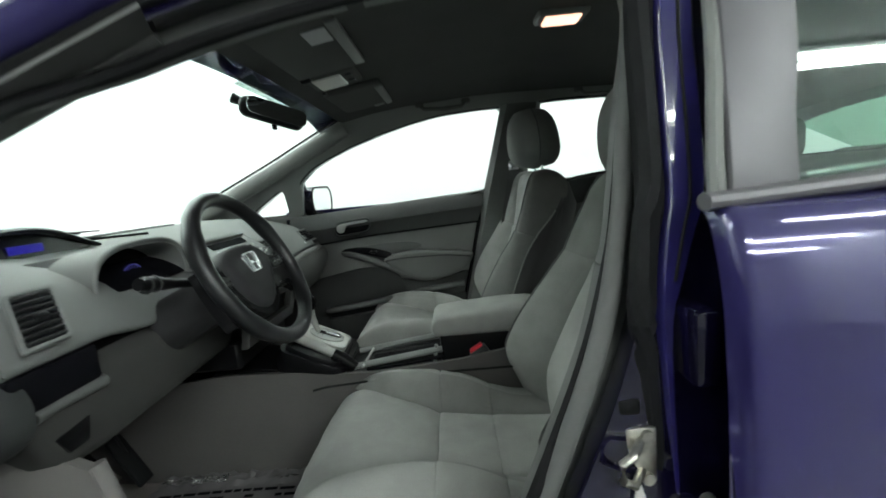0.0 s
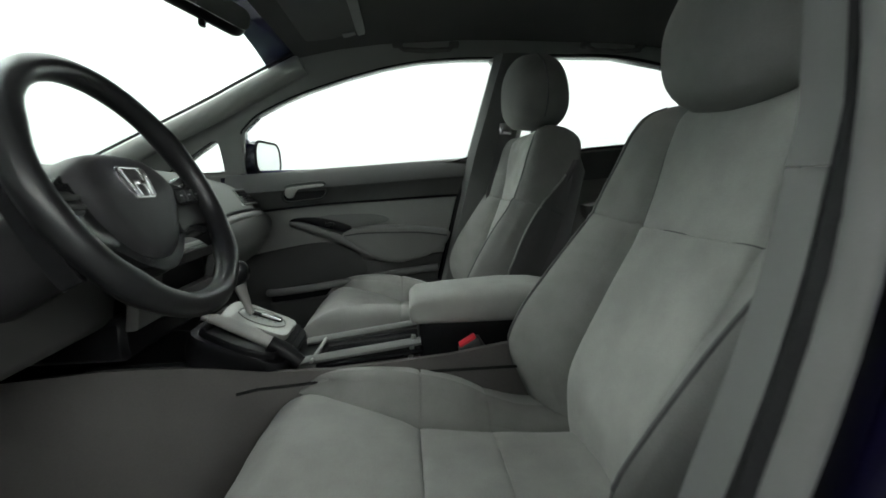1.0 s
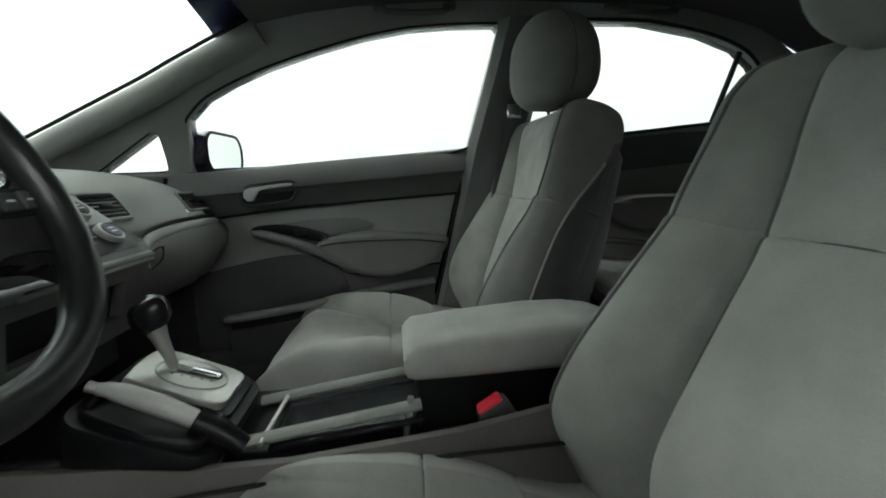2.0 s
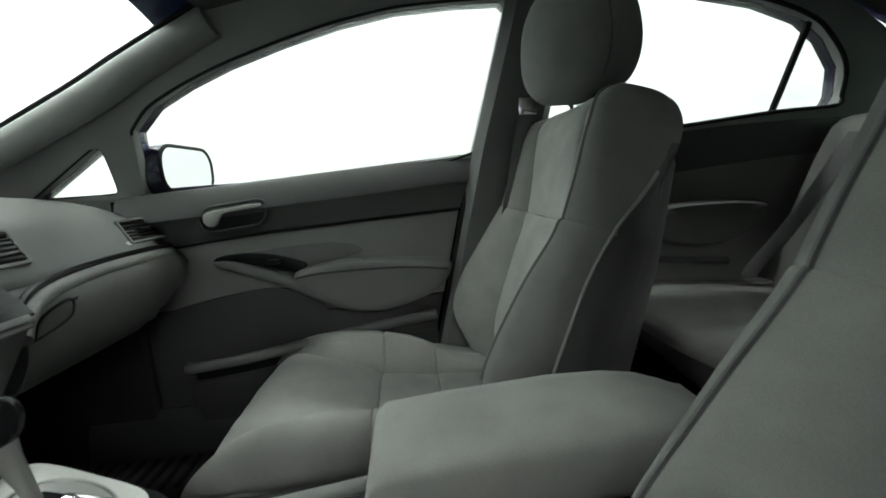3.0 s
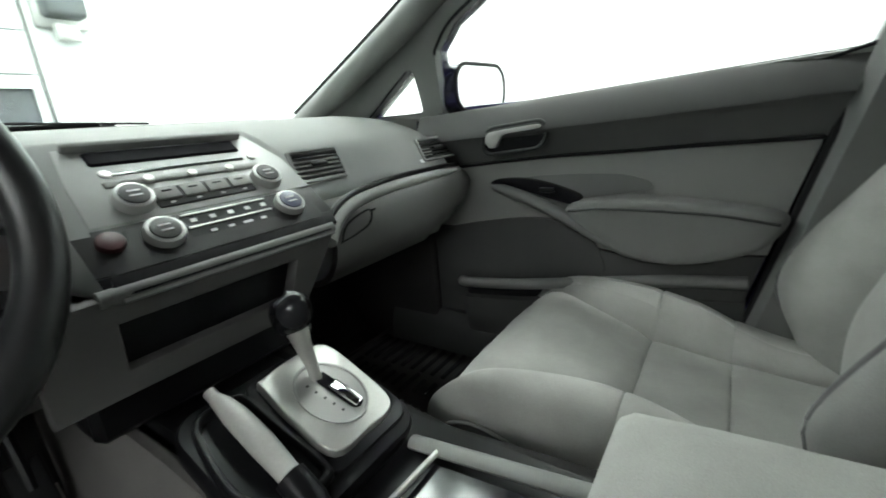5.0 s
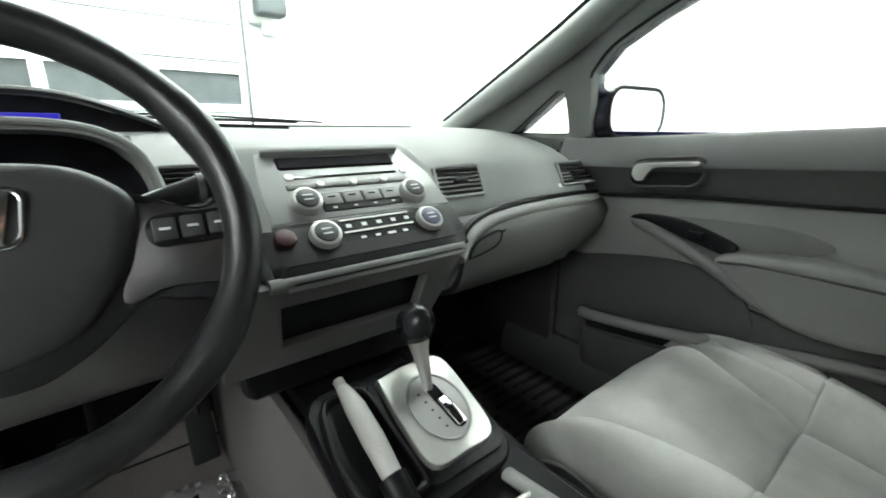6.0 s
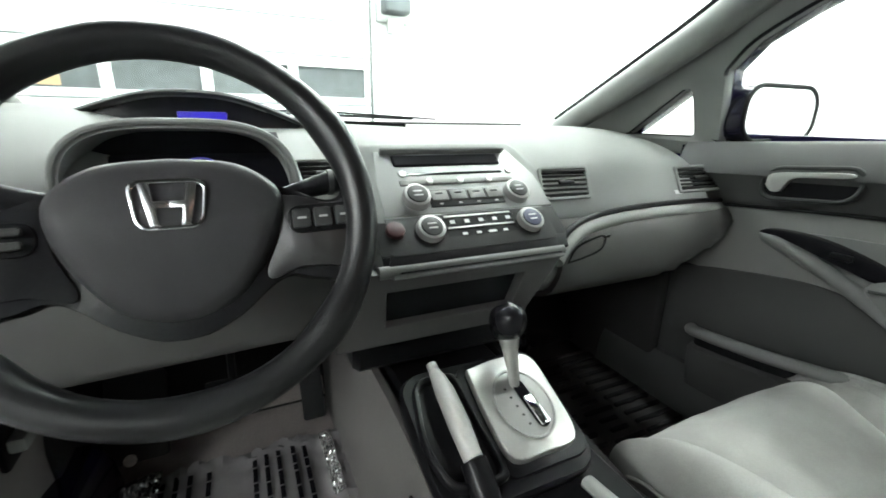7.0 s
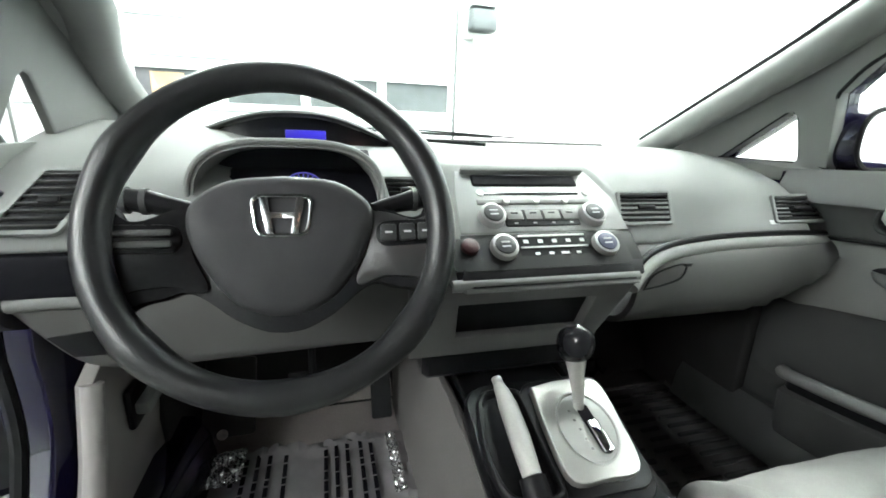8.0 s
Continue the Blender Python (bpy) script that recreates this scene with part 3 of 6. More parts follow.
def seat_rings(stations, profile):
    rows = [(o[0], o[2], *rest) for o, *rest in stations]
    rings, backs = [], []
    for k, (x, z, tilt, w, groove, bulge, drop, *more) in enumerate(spline(rows, 4 * len(rows) - 3)):
        curve = spline((lambda p: p + [(-a, b) for a, b in reversed(p[:-1])])(profile(groove, bulge, *more[:1])), N_SEAT)
        dome = more[1] if more else 1.0
        up = Vector((math.sin(radians(tilt)), 0, math.cos(radians(tilt))))
        rings.append([Vector((x, w * u, z)) + up * (((v if v > -0.01 else v * drop) + 0.04) * dome - 0.04 + 0.0013 * math.sin(17 * u + 0.55 * k) * math.sin(7.3 * u - 0.31 * k)) for u, v in curve])
        backs.append(Vector((0.0 if abs(tilt) < 40 else 0.012, 0, -0.012 if abs(tilt) < 40 else 0)) * (dome if more else 1.0))
    return rings, backs


def panel(rings, backs, lo, hi):
    """A padded strip of the rings with a plain back."""
    loops = []
    for r, b in zip(rings, backs):
        mid = Vector((0, 0, 0)) if lo == 24 else Vector((0, 0.010 if lo < 24 else -0.010, 0))
        loops.append(r[lo:hi + 1] + [p + b + mid for p in reversed(r[lo:hi + 1])])
    return loft(loops)


def front_seat(label, at, headrest_up):
    seat = thing("front_seat", label, "car seat", at, group="front seats")
    lean = 0.13 if headrest_up < 0 else 0.0
    st = [((-0.245, 0, 0.30), -84, 0.215, 0.93, 0.1, 0.3), ((-0.256, 0, 0.345), -70, 0.232, 0.92, 0.15, 0.4), ((-0.246, 0, 0.39), -48, 0.242, 0.90, 0.3, 0.6), ((-0.216, 0, 0.432), -24, 0.247, 0.88, 0.35, 0.8),
          ((-0.165, 0, 0.461), -4, 0.25, 0.80, 0.6, 1), ((-0.09, 0, 0.455), 5, 0.253, 0.66, 1.1, 1), ((0.0, 0, 0.434), 6, 0.255, 0.55, 1.55, 1), ((0.036, 0, 0.4205), 5, 0.256, 0.51, 1.68, 1), ((0.043, 0, 0.415), 5, 0.256, 0.505, 1.7, 1),
          ((0.05, 0, 0.4185), 5, 0.256, 0.5, 1.7, 1), ((0.11, 0, 0.412), 4, 0.256, 0.485, 1.5, 1), ((0.168, 0, 0.406), 3, 0.255, 0.475, 1.0, 1), ((0.175, 0, 0.401), 3, 0.255, 0.475, 0.95, 1), ((0.182, 0, 0.405), 2, 0.255, 0.475, 0.9, 1),
          ((0.25, 0, 0.402), 0, 0.25, 0.47, 0.5, 1), ((0.33, 0, 0.40), 0, 0.24, 0.47, 0.45, 1), ((0.40, 0, 0.40), 0, 0.23, 0.47, 0.3, 1)]
    bk = [((0.335, 0, 0.35), -72, 0.228, 0.55, 0.5, 0.8, 0.0, 1), ((0.322, 0, 0.43), -72, 0.25, 0.53, 1.0, 1, 0.0, 1), ((0.322, 0, 0.50), -71, 0.262, 0.52, 1.5, 1, 0.0, 1), ((0.337, 0, 0.57), -70, 0.268, 0.51, 1.45, 1, 0.0, 1), ((0.37, 0, 0.66), -68, 0.27, 0.5, 1.2, 1, 0.0, 1),
          ((0.401, 0, 0.74), -68, 0.27, 0.5, 0.9, 1, -0.006, 1), ((0.4125, 0, 0.772), -69, 0.27, 0.5, 0.8, 1, -0.014, 1), ((0.4190, 0, 0.778), -69, 0.27, 0.5, 0.78, 1, -0.016, 1), ((0.4180, 0, 0.785), -70, 0.27, 0.5, 0.76, 1, -0.018, 1),
          ((0.432, 0, 0.86), -72, 0.268, 0.51, 0.6, 1, -0.06, 1), ((0.442, 0, 0.92), -73, 0.264, 0.52, 0.45, 1, -0.084, 1), ((0.448, 0, 0.95), -73, 0.26, 0.53, 0.4, 1, -0.086, 0.97), ((0.454, 0, 0.975), -73, 0.25, 0.54, 0.36, 1, -0.086, 0.86),
          ((0.458, 0, 0.99), -73, 0.234, 0.55, 0.3, 1, -0.086, 0.64), ((0.461, 0, 1.0), -73, 0.212, 0.56, 0.25, 1, -0.086, 0.36), ((0.463, 0, 1.004), -73, 0.19, 0.57, 0.25, 1, -0.086, 0.05)]
    bk = [((o[0] + lean * max(0, o[2] - 0.5), 0, o[2]), *rest) for o, *rest in bk]
    for stations, profile, names in ((st, cushion_profile, ("side_panel", "side_bolster", "cushion")), (bk, back_profile, ("back_side", "back_bolster", "backrest"))):
        rings, backs = seat_rings(stations, profile)
        # outer back bolsters and inner bolster faces get their shade from darker velour
        outer = VELOUR if stations is st else VELOUR_DARKENED
        for name, lo, hi, mat in ((names[0], 0, 8, VELOUR_SIDE), (names[1], 8, 16, outer), (names[1], 16, 24, VELOUR_SHADED), (names[2], 24, 48, VELOUR), (names[1], 48, 56, VELOUR_SHADED), (names[1], 56, 64, outer), (names[0], 64, 72, VELOUR_SIDE)):
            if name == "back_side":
                part("shoulder", panel(rings[40:], backs[40:], lo, hi), VELOUR_DARKENED, seat)
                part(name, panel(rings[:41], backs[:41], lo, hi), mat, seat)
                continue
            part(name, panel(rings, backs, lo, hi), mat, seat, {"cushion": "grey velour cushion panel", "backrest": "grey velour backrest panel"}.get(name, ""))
        for k in ((32, 48) if stations is st else (28,)):
            part("seam", tube(rings[k][24:49], 0.0014, 6), VELOUR_SIDE, seat)
        for i in (8, 24, 48, 64) if stations is st else (8, 16, 24, 48, 56, 64):
            part("seam", tube([r[i] for r in (rings[6:-6] if stations is st or i in (24, 48) else rings[6:-7] if i in (16, 56) else rings[6:38])], 0.0032, 6), VELOUR if i in (8, 64) else VELOUR_SIDE, seat)
    rows = []
    for x, z, w, dp in ((0.43, 0.33, 0.215, 0.03), (0.475, 0.50, 0.235, 0.05), (0.53, 0.70, 0.235, 0.05), (0.585, 0.88, 0.21, 0.035), (0.60, 0.955, 0.18, -0.01)):
        rows.append([(x + dp * math.cos(t) - 0.06 * abs(math.sin(t)) ** 6, w * math.sin(t), z - 0.02 * math.cos(t)) for t in np.linspace(-math.pi / 2, math.pi / 2, 17)])
    part("back_shell", sheet(rows, 0.015), VELOUR_SIDE, seat, "dark grey backrest rear panel")
    c = Vector((0.485 + 0.4 * lean, 0, 1.056 + headrest_up + 0.23 * lean))
    rings = []
    for k in np.linspace(-1, 1, 17):
        f = math.sqrt(max(1 - abs(k) ** (2.8 if k > 0 else 2.3), 0.0)) * 0.985 + 0.015
        wy = 0.166 * (1 - max(k, 0) ** 2 * 0.33 - abs(min(k, 0)) ** 3 * 0.22) * (f ** 0.55)
        rings.append([c + Vector((-0.008 * k + 0.076 * (f ** 0.65) * (1.2 if math.cos(t) > 0 else 1.15) * math.copysign(abs(math.cos(t)) ** 0.8, math.cos(t)) * (1.0 - 0.12 * k),
                                  wy * math.copysign(abs(math.sin(t)) ** 0.75, math.sin(t)), k * 0.112)) for t in np.linspace(0, 2 * math.pi, 32, endpoint=False)])
    head = part("headrest", loft(rings), VELOUR_DARKENED, seat, "rounded darkened grey velour headrest")
    for s in (1, -1):
        side = [r[8] if s > 0 else r[24] for r in rings[2:-1]]
        part("headrest_seam", tube([Vector((p.x - 0.004, p.y * 1.0, p.z)) for p in side], 0.0026, 6), VELOUR_SIDE, head)
        part("headrest_post", tube([(0.505 + 0.4 * lean, s * 0.07, 0.93), (0.505 + 0.4 * lean, s * 0.07, 1.02 + headrest_up)], 0.006, 8), CHROME, head, "thin chrome post")
    part("seat_base", rbox(0.40, 0.42, 0.1, 0.03, 2, Matrix.Translation((0.08, 0, 0.30))), BLACK, seat, "black seat pan")
    for s in (1, -1):
        part("rail", rbox(0.55, 0.035, 0.05, 0.008, 1, Matrix.Translation((0.06, s * 0.2, 0.232))), STEEL, seat)
        part("rail_leg", rbox(0.05, 0.04, 0.05, 0.008, 1, Matrix.Translation((-0.15, s * 0.2, 0.21))), BLACK, seat)
        part("rail_leg", rbox(0.05, 0.04, 0.05, 0.008, 1, Matrix.Translation((0.28, s * 0.2, 0.21))), BLACK, seat)
    return seat


front_seat("grey velour driver seat, its headrest pushed down", (0.005, -0.385, -0.01), -0.02)
front_seat("grey velour passenger seat with raised headrest", (-0.035, 0.405, 0.01), 0.055)

# rear bench
bench = thing("rear_bench", "grey velour rear bench seat", "car seat", (0.9, 0, 0.36))


def bench_at(p):
    return Vector(p) - Vector((0.9, 0, 0.36))


rows = [[bench_at((x, y, z + 0.012 * math.cos(y * 9))) for y in np.linspace(-0.64, 0.64, 25)] for x, z in spline([(0.74, 0.37), (0.66, 0.45), (0.605, 0.515), (0.61, 0.545), (0.66, 0.562), (0.85, 0.55), (1.1, 0.52)], 14)]
part("bench_cushion", sheet(rows, 0.03), VELOUR_DARKENED, bench)
rows = [[bench_at((x, y, z)) for y in np.linspace(-0.62, 0.62, 25)] for x, z in spline([(1.05, 0.5), (1.12, 0.7), (1.2, 0.88), (1.25, 0.955), (1.32, 0.965), (1.38, 0.9)], 12)]
part("bench_backrest", sheet(rows, 0.03), VELOUR_DARKENED, bench)
for y in (-0.36, 0.36):
    part("bench_headrest", rbox(0.11, 0.26, 0.15, 0.045, 4, Matrix.Translation(bench_at((1.31, y, 1.03)))), VELOUR_DARKENED, bench)


# ---- steering wheel ----
WC, WT, WR = Vector((-0.302, -0.397, 0.851)), radians(25.8), 0.18
WM = axes(WC, (0, 1, 0), (-math.sin(WT), 0, math.cos(WT)))   # x right, y up the rim, z towards the driver
wheel = thing("steering_wheel", "black four-spoke steering wheel with a chrome badge", "steering wheel", WC)
wheel.matrix_basis = WM


def wp(x, y, z=0.0):
    return Vector((x, y, z))


ring, rad = [], []
for a in np.linspace(0, 2 * math.pi, 96, endpoint=False):
    d = math.degrees(a) % 360
    grip = 0.0022 * math.exp(-((d - 222) / 9) ** 2) + 0.0022 * math.exp(-((d - 318) / 9) ** 2) + 0.0015 * math.exp(-((d - 270) / 14) ** 2) + 0.0025 * (math.exp(-((d - 28) / 10) ** 2) + math.exp(-((d - 152) / 10) ** 2))
    ring.append(wp((WR - 0.0165) * math.cos(a), (WR - 0.0165) * math.sin(a)))
    rad.append(0.0155 + grip)
part("rim", tube(ring, rad, 16, closed=True, up=(0, 0, 1), flat=1.08), RIM, wheel, "black moulded wheel rim")
hub = spline([(0.0, 0.062), (0.055, 0.056), (0.088, 0.034), (0.094, 0.008), (0.082, -0.03), (0.05, -0.075), (0.018, -0.092), (0, -0.094)], 28)
hub_out = [tuple(p) for p in hub] + [(-x, y) for x, y in reversed(hub[1:-1])]
rings = []
for k, f in ((0, 1.0), (0.35, 1.0), (0.65, 0.985), (0.85, 0.95), (0.95, 0.89), (1, 0.78), (1, 0.64), (1, 0.5), (1, 0.36), (1, 0.22), (1, 0.1), (1, 0.02)):
    ring = []
    for x, y in hub_out:
        u, v = x * f, (y + 0.012) * f - 0.012
        fold = v + 0.004 - 1.2 * u * u
        ring.append(wp(u, v, -0.053 + 0.055 * k - 0.25 * u * u - 0.16 * max(0, fold) ** 1.15 - 0.26 * max(0, -fold) ** 1.1))
    rings.append(ring)
part("airbag_cover", loft(rings), AIRBAG, wheel, "dark grey grained airbag cover with a fold")
BADGE = material("brushed chrome badge", (0.8, 0.8, 0.81), 0.22, metal=1, stain=0.05)
badge = part("badge", plate(rrect(0.057, 0.045, 0.011), 0.004, lambda u, v, w: wp(u * (1.0 + 5.0 * v), v + 0.012, -0.001 + w), r=0.0015, holes=[rrect(0.049, 0.037, 0.008)]), CHROME, wheel, "chrome badge frame")
for s in (1, -1):
    part("badge_bar", plate([(0.0135, 0.019), (0.0225, 0.019), (0.0155, -0.019), (0.0075, -0.019), (0.0095, -0.004), (0, -0.004), (0, 0.003), (0.011, 0.003)], 0.006, lambda u, v, w: wp(s * u, v + 0.012, -0.001 + w), r=0.0022), BADGE, badge)
SPOKE = material("satin black spoke moulding", (0.013, 0.013, 0.014), 0.24, grain=0.08, bump=0.06, stain=0.1, spec=0.2)
# brighter copy of the spoke moulding, with the window reflection put into its colour
SPOKE_LIT = material("spoke moulding, lit side", (0.085, 0.083, 0.084), 0.36, metal=0.9, stain=0.08)
half = [(0.0, 0.04), (0.07, 0.036), (0.1, 0.026), (0.13, 0.013), (0.146, 0.016), (0.155, 0.03), (0.164, 0.028), (0.167, -0.03), (0.163, -0.078), (0.155, -0.088), (0.147, -0.08), (0.132, -0.068), (0.11, -0.063), (0.094, -0.058), (0.076, -0.065), (0.048, -0.087), (0.02, -0.101), (0.0, -0.104)]
half = [tuple(p) for p in spline(half, 60)]
part("spoke_frame", plate(half + [(-x, y) for x, y in reversed(half[1:-1])], 0.022, lambda u, v, w: wp(u, v, -0.042 + w + 0.10 * max(0, abs(u) - 0.08)), r=0.008, seg=3), SPOKE, wheel, "satin black moulding with four spokes")
for s in (1, -1):
    trim_line = spline([(0.090, 0.020), (0.11, 0.017), (0.133, 0.009), (0.147, 0.011), (0.156, 0.02), (0.161, 0.0), (0.162, -0.03), (0.16, -0.062), (0.154, -0.078), (0.147, -0.066), (0.136, -0.056), (0.116, -0.053), (0.098, -0.053), (0.076, -0.06), (0.072, -0.05), (0.085, -0.02), (0.090, 0.020)], 70)[:-1]
    # right trim uses the lit copy, left trim the plain dark moulding
    part("spoke_trim", plate([(s * x, y) for x, y in trim_line], 0.006, lambda u, v, w: wp(u, v, -0.022 + w + 0.10 * max(0, abs(u) - 0.08)), r=0.003), SPOKE_LIT if s > 0 else SPOKE, wheel, "satin spoke trim round the switches")
    pocket = part("switch_pocket", plate([(s * 0.127 + a, -0.006 + b) for a, b in rrect(0.066, 0.028, 0.012)], 0.006, lambda u, v, w: wp(u, v, -0.02 + w + 0.10 * max(0, abs(u) - 0.08)), r=0.002), BLACK, wheel)
    for i in range(3 if s > 0 else 2):
        wdt = 0.017 if s > 0 else 0.026
        cx = s * 0.127 + (i - (1 if s > 0 else 0.5)) * (wdt + 0.003)
        if s < 0:
            part("switch_bar", rbox(0.05, 0.007, 0.006, 0.003, 2, Matrix.Translation(wp(-0.125, -0.001 - 0.011 * i, -0.012 + 0.0045))), TRIM_DARKENED, pocket, "grey switch bar")
            continue
        part("switch_button", rbox(wdt, 0.019, 0.006, 0.002, 2, Matrix.Translation(wp(cx, -0.006, -0.013 + 0.1 * (abs(cx) - 0.08)))), PLASTIC_DARK, pocket)
        if s > 0:
            part("print", rbox(0.008, 0.002, 0.0006, 0, 1, Matrix.Translation(wp(cx, -0.006, -0.0095 + 0.1 * (abs(cx) - 0.08)))), WHITE_INK, pocket)
part("column_shroud", loft([[wp(0.052 * k * math.cos(t), 0.045 * k * math.sin(t) - 0.012, z) for t in np.linspace(0, 2 * math.pi, 20, endpoint=False)] for z, k in ((-0.05, 1.05), (-0.1, 1.15), (-0.18, 1.25), (-0.24, 1.3))]), AIRBAG, wheel, "charcoal steering column shroud")
for s, lab in ((1, "wiper_stalk"), (-1, "light_stalk")):
    st = part(lab, tube([wp(s * 0.04, 0.03, -0.10), wp(s * 0.10, 0.044, -0.10), wp(s * 0.155, 0.056, -0.095), wp(s * 0.195, 0.062, -0.09)], [0.009, 0.009, 0.014, 0.011], 12), BLACK, wheel, "black column stalk")
    for k in (0.0, 0.02):
        part("stalk_ring", disc(0.0155, 0.006, axes(wp(s * (0.155 + k), 0.056 + 0.1 * k, -0.095), (0, 0, 1), (0, 1, 0)) @ Matrix.Rotation(radians(90), 4, "Z"), 16), PLASTIC_DARK, st)


# lower dash grey holds part of the shade over knee panel and pocket
KNEE_SHADED = material("shaded lower dash plastic", (0.062, 0.061, 0.059), 0.55, grain=0.05, grain_scale=1200, bump=0.25, stain=0.06)


# ---- dashboard ----
dash = thing("dashboard", "light grey plastic dashboard with vents, radio and glove box", "dashboard", (-0.8, 0, 0.75))
DO = Vector((-0.8, 0, 0.75))


def d(x, y, z):
    return Vector((x, y, z)) - DO


SIDE = [(-1.16, 0.912), (-0.98, 0.921), (-0.84, 0.917), (-0.74, 0.905), (-0.66, 0.888), (-0.595, 0.866), (-0.55, 0.84), (-0.512, 0.798), (-0.494, 0.768), (-0.505, 0.754), (-0.57, 0.75)]
STACK = [(-1.16, 0.912), (-0.98, 0.921), (-0.84, 0.918), (-0.74, 0.911), (-0.67, 0.903), (-0.61, 0.894), (-0.575, 0.882), (-0.48, 0.802), (-0.405, 0.737), (-0.415, 0.722), (-0.52, 0.715)]


def smooth(a, b, t):
    k = min(max((t - a) / (b - a), 0), 1)
    return k * k * (3 - 2 * k)


def dash_profile(y):
    k = (1 - smooth(0.125, 0.18, y)) * (1 - smooth(0.165, 0.215, -y))
    out = []
    for (a, b), (c, e) in zip(SIDE, STACK):
        x, z = a + (c - a) * k, b + (e - b) * k
        left = smooth(0.42, 0.62, -y)
        end_ = smooth(0.60, 0.70, y)
        out.append((x - 0.05 * end_ * (1 if x > -0.9 else 0) + 0.02 * left * (1 if x > -0.9 else 0), z - 0.015 * end_ + 0.03 * left * (1 if x > -0.9 else 0)))
    return out


def on_face(y, z, lift=0.0):
    """The place on the dash face at y and height z, lifted off along its slope."""
    p = spline(dash_profile(y), 60)
    i = int(np.argmin(abs(p[25:52, 1] - z))) + 25
    t = p[i + 1] - p[i - 1]
    n = np.array([-t[1], t[0]]) / np.hypot(*t)
    n = n if n[0] > 0 else -n
    return Vector((p[i, 0] + n[0] * lift, y, z + n[1] * lift)), Vector((n[0], 0, n[1])), Vector((-t[0], 0, -t[1])).normalized() if t[1] < 0 else Vector((t[0], 0, t[1])).normalized()


ys = [-0.77, -0.76, -0.745, -0.72, -0.69, -0.66, -0.62, -0.58, -0.5, -0.4, -0.3, -0.24, -0.215, -0.2, -0.185, -0.165, -0.1, 0, 0.1, 0.125, 0.14, 0.155, 0.17, 0.18, 0.22, 0.3, 0.4, 0.5, 0.58, 0.62, 0.66, 0.685, 0.703]
part("upper_pad", sheet([[d(x, y, z) for x, z in spline(dash_profile(y), 44)] for y in ys], 0.015), PLASTIC_LIGHT, dash, "light grey grained upper dash moulding")


VENT_SLAT = material("satin black vent slat", (0.02, 0.0205, 0.0205), 0.45, grain=0.05, stain=0.05, spec=0.2)


def vent(y, z, w, h, skew=0.0, n=6, lift=-0.003):
    c, nrm, up = on_face(y, z, 0.0)
    m = axes(c - DO + lift * nrm, (0, 1, 0), up)
    box = part("air_vent", plate([(u + skew * v, v) for u, v in rrect(w + 0.014, h + 0.012, 0.006)], 0.006, lambda u, v, w_: m @ Vector((u, v, w_)), r=0.003, holes=[[(u + skew * v, v) for u, v in rrect(w, h, 0.003)]]), PLASTIC_LIGHT, dash, "black slatted air vent in a grey frame")
    part("vent_backing", plate([(u + skew * v, v) for u, v in rrect(w + 0.004, h + 0.004, 0.003)], 0.001, lambda u, v, w_: m @ Vector((u, v, w_ + 0.001))), GLOSS_BLACK, box)
    for i in range(n):
        v0 = -h / 2 + (i + 0.5) * h / n
        bm = rbox(w, h / n * 0.3, 0.006, 0.0012, 1, m @ Matrix.Translation((skew * v0, v0, 0.004)) @ Matrix.Rotation(radians(-25), 4, "X"))
        part("slat", bm, VENT_SLAT, box)
    part("vent_tab", rbox(w * 0.34, h / n * 0.8, 0.006, 0.002, 2, m @ Matrix.Translation((0, -0.002, 0.008))), BLACK, box)


vent(0.226, 0.822, 0.108, 0.062, 0.3)
vent(0.61, 0.817, 0.135, 0.056, 0.35)
vent(-0.225, 0.845, 0.062, 0.062, -0.1, 6, 0.004)
vent(-0.685, 0.842, 0.066, 0.085, 0.5, 8, 0.008)

lp, ln, lu = on_face(0.525, 0.792, 0.0)
part("print", rbox(0.024, 0.009, 0.001, 0, 1, axes(lp + 0.0012 * ln - DO, (0, 1, 0), lu)), WHITE_INK, dash, "small pale print, unreadable")
# glove box, its handle, and the pale strip above it
rows = []
for y in np.linspace(0.175, 0.69, 16):
    lift = 0.12 * smooth(0.44, 0.68, y)
    rows.append([d(x, y, max(z, 0.6 + lift * 1.0) if k > 1 else z) for k, (x, z) in enumerate(spline([(-0.50, 0.752), (-0.478, 0.735), (-0.468, 0.70), (-0.475, 0.655), (-0.51, 0.615), (-0.60, 0.60), (-0.85, 0.60)], 18))])
part("glove_box", sheet(rows, 0.012), GLOVE_SHADED, dash, "grey glove box lid")
strip = spline([(-0.43, 0.135, 0.705), (-0.445, 0.165, 0.725), (-0.462, 0.21, 0.742), (-0.478, 0.28, 0.751), (-0.486, 0.40, 0.757), (-0.488, 0.56, 0.757), (-0.50, 0.692, 0.75)], 26)
part("trim_strip", tube([d(*p) for p in strip], 0.0145, 12, flat=0.85), PLASTIC_PALE, dash, "pale grey strip over the glove box")
part("strip_gap", tube([d(p[0] - 0.004, p[1], p[2] + 0.016) for p in strip], 0.006, 8), BLACK, dash)
hb = part("glove_box_handle", plate([tuple(p) for p in spline([(0.19, 0.69), (0.205, 0.712), (0.235, 0.724), (0.268, 0.728), (0.262, 0.708), (0.225, 0.697), (0.19, 0.69)], 26)][:-1], 0.012, lambda u, v, w: d(-0.468 + w, u, v), r=0.004), GLOVE_SHADED, dash, "flush grey glove box handle")
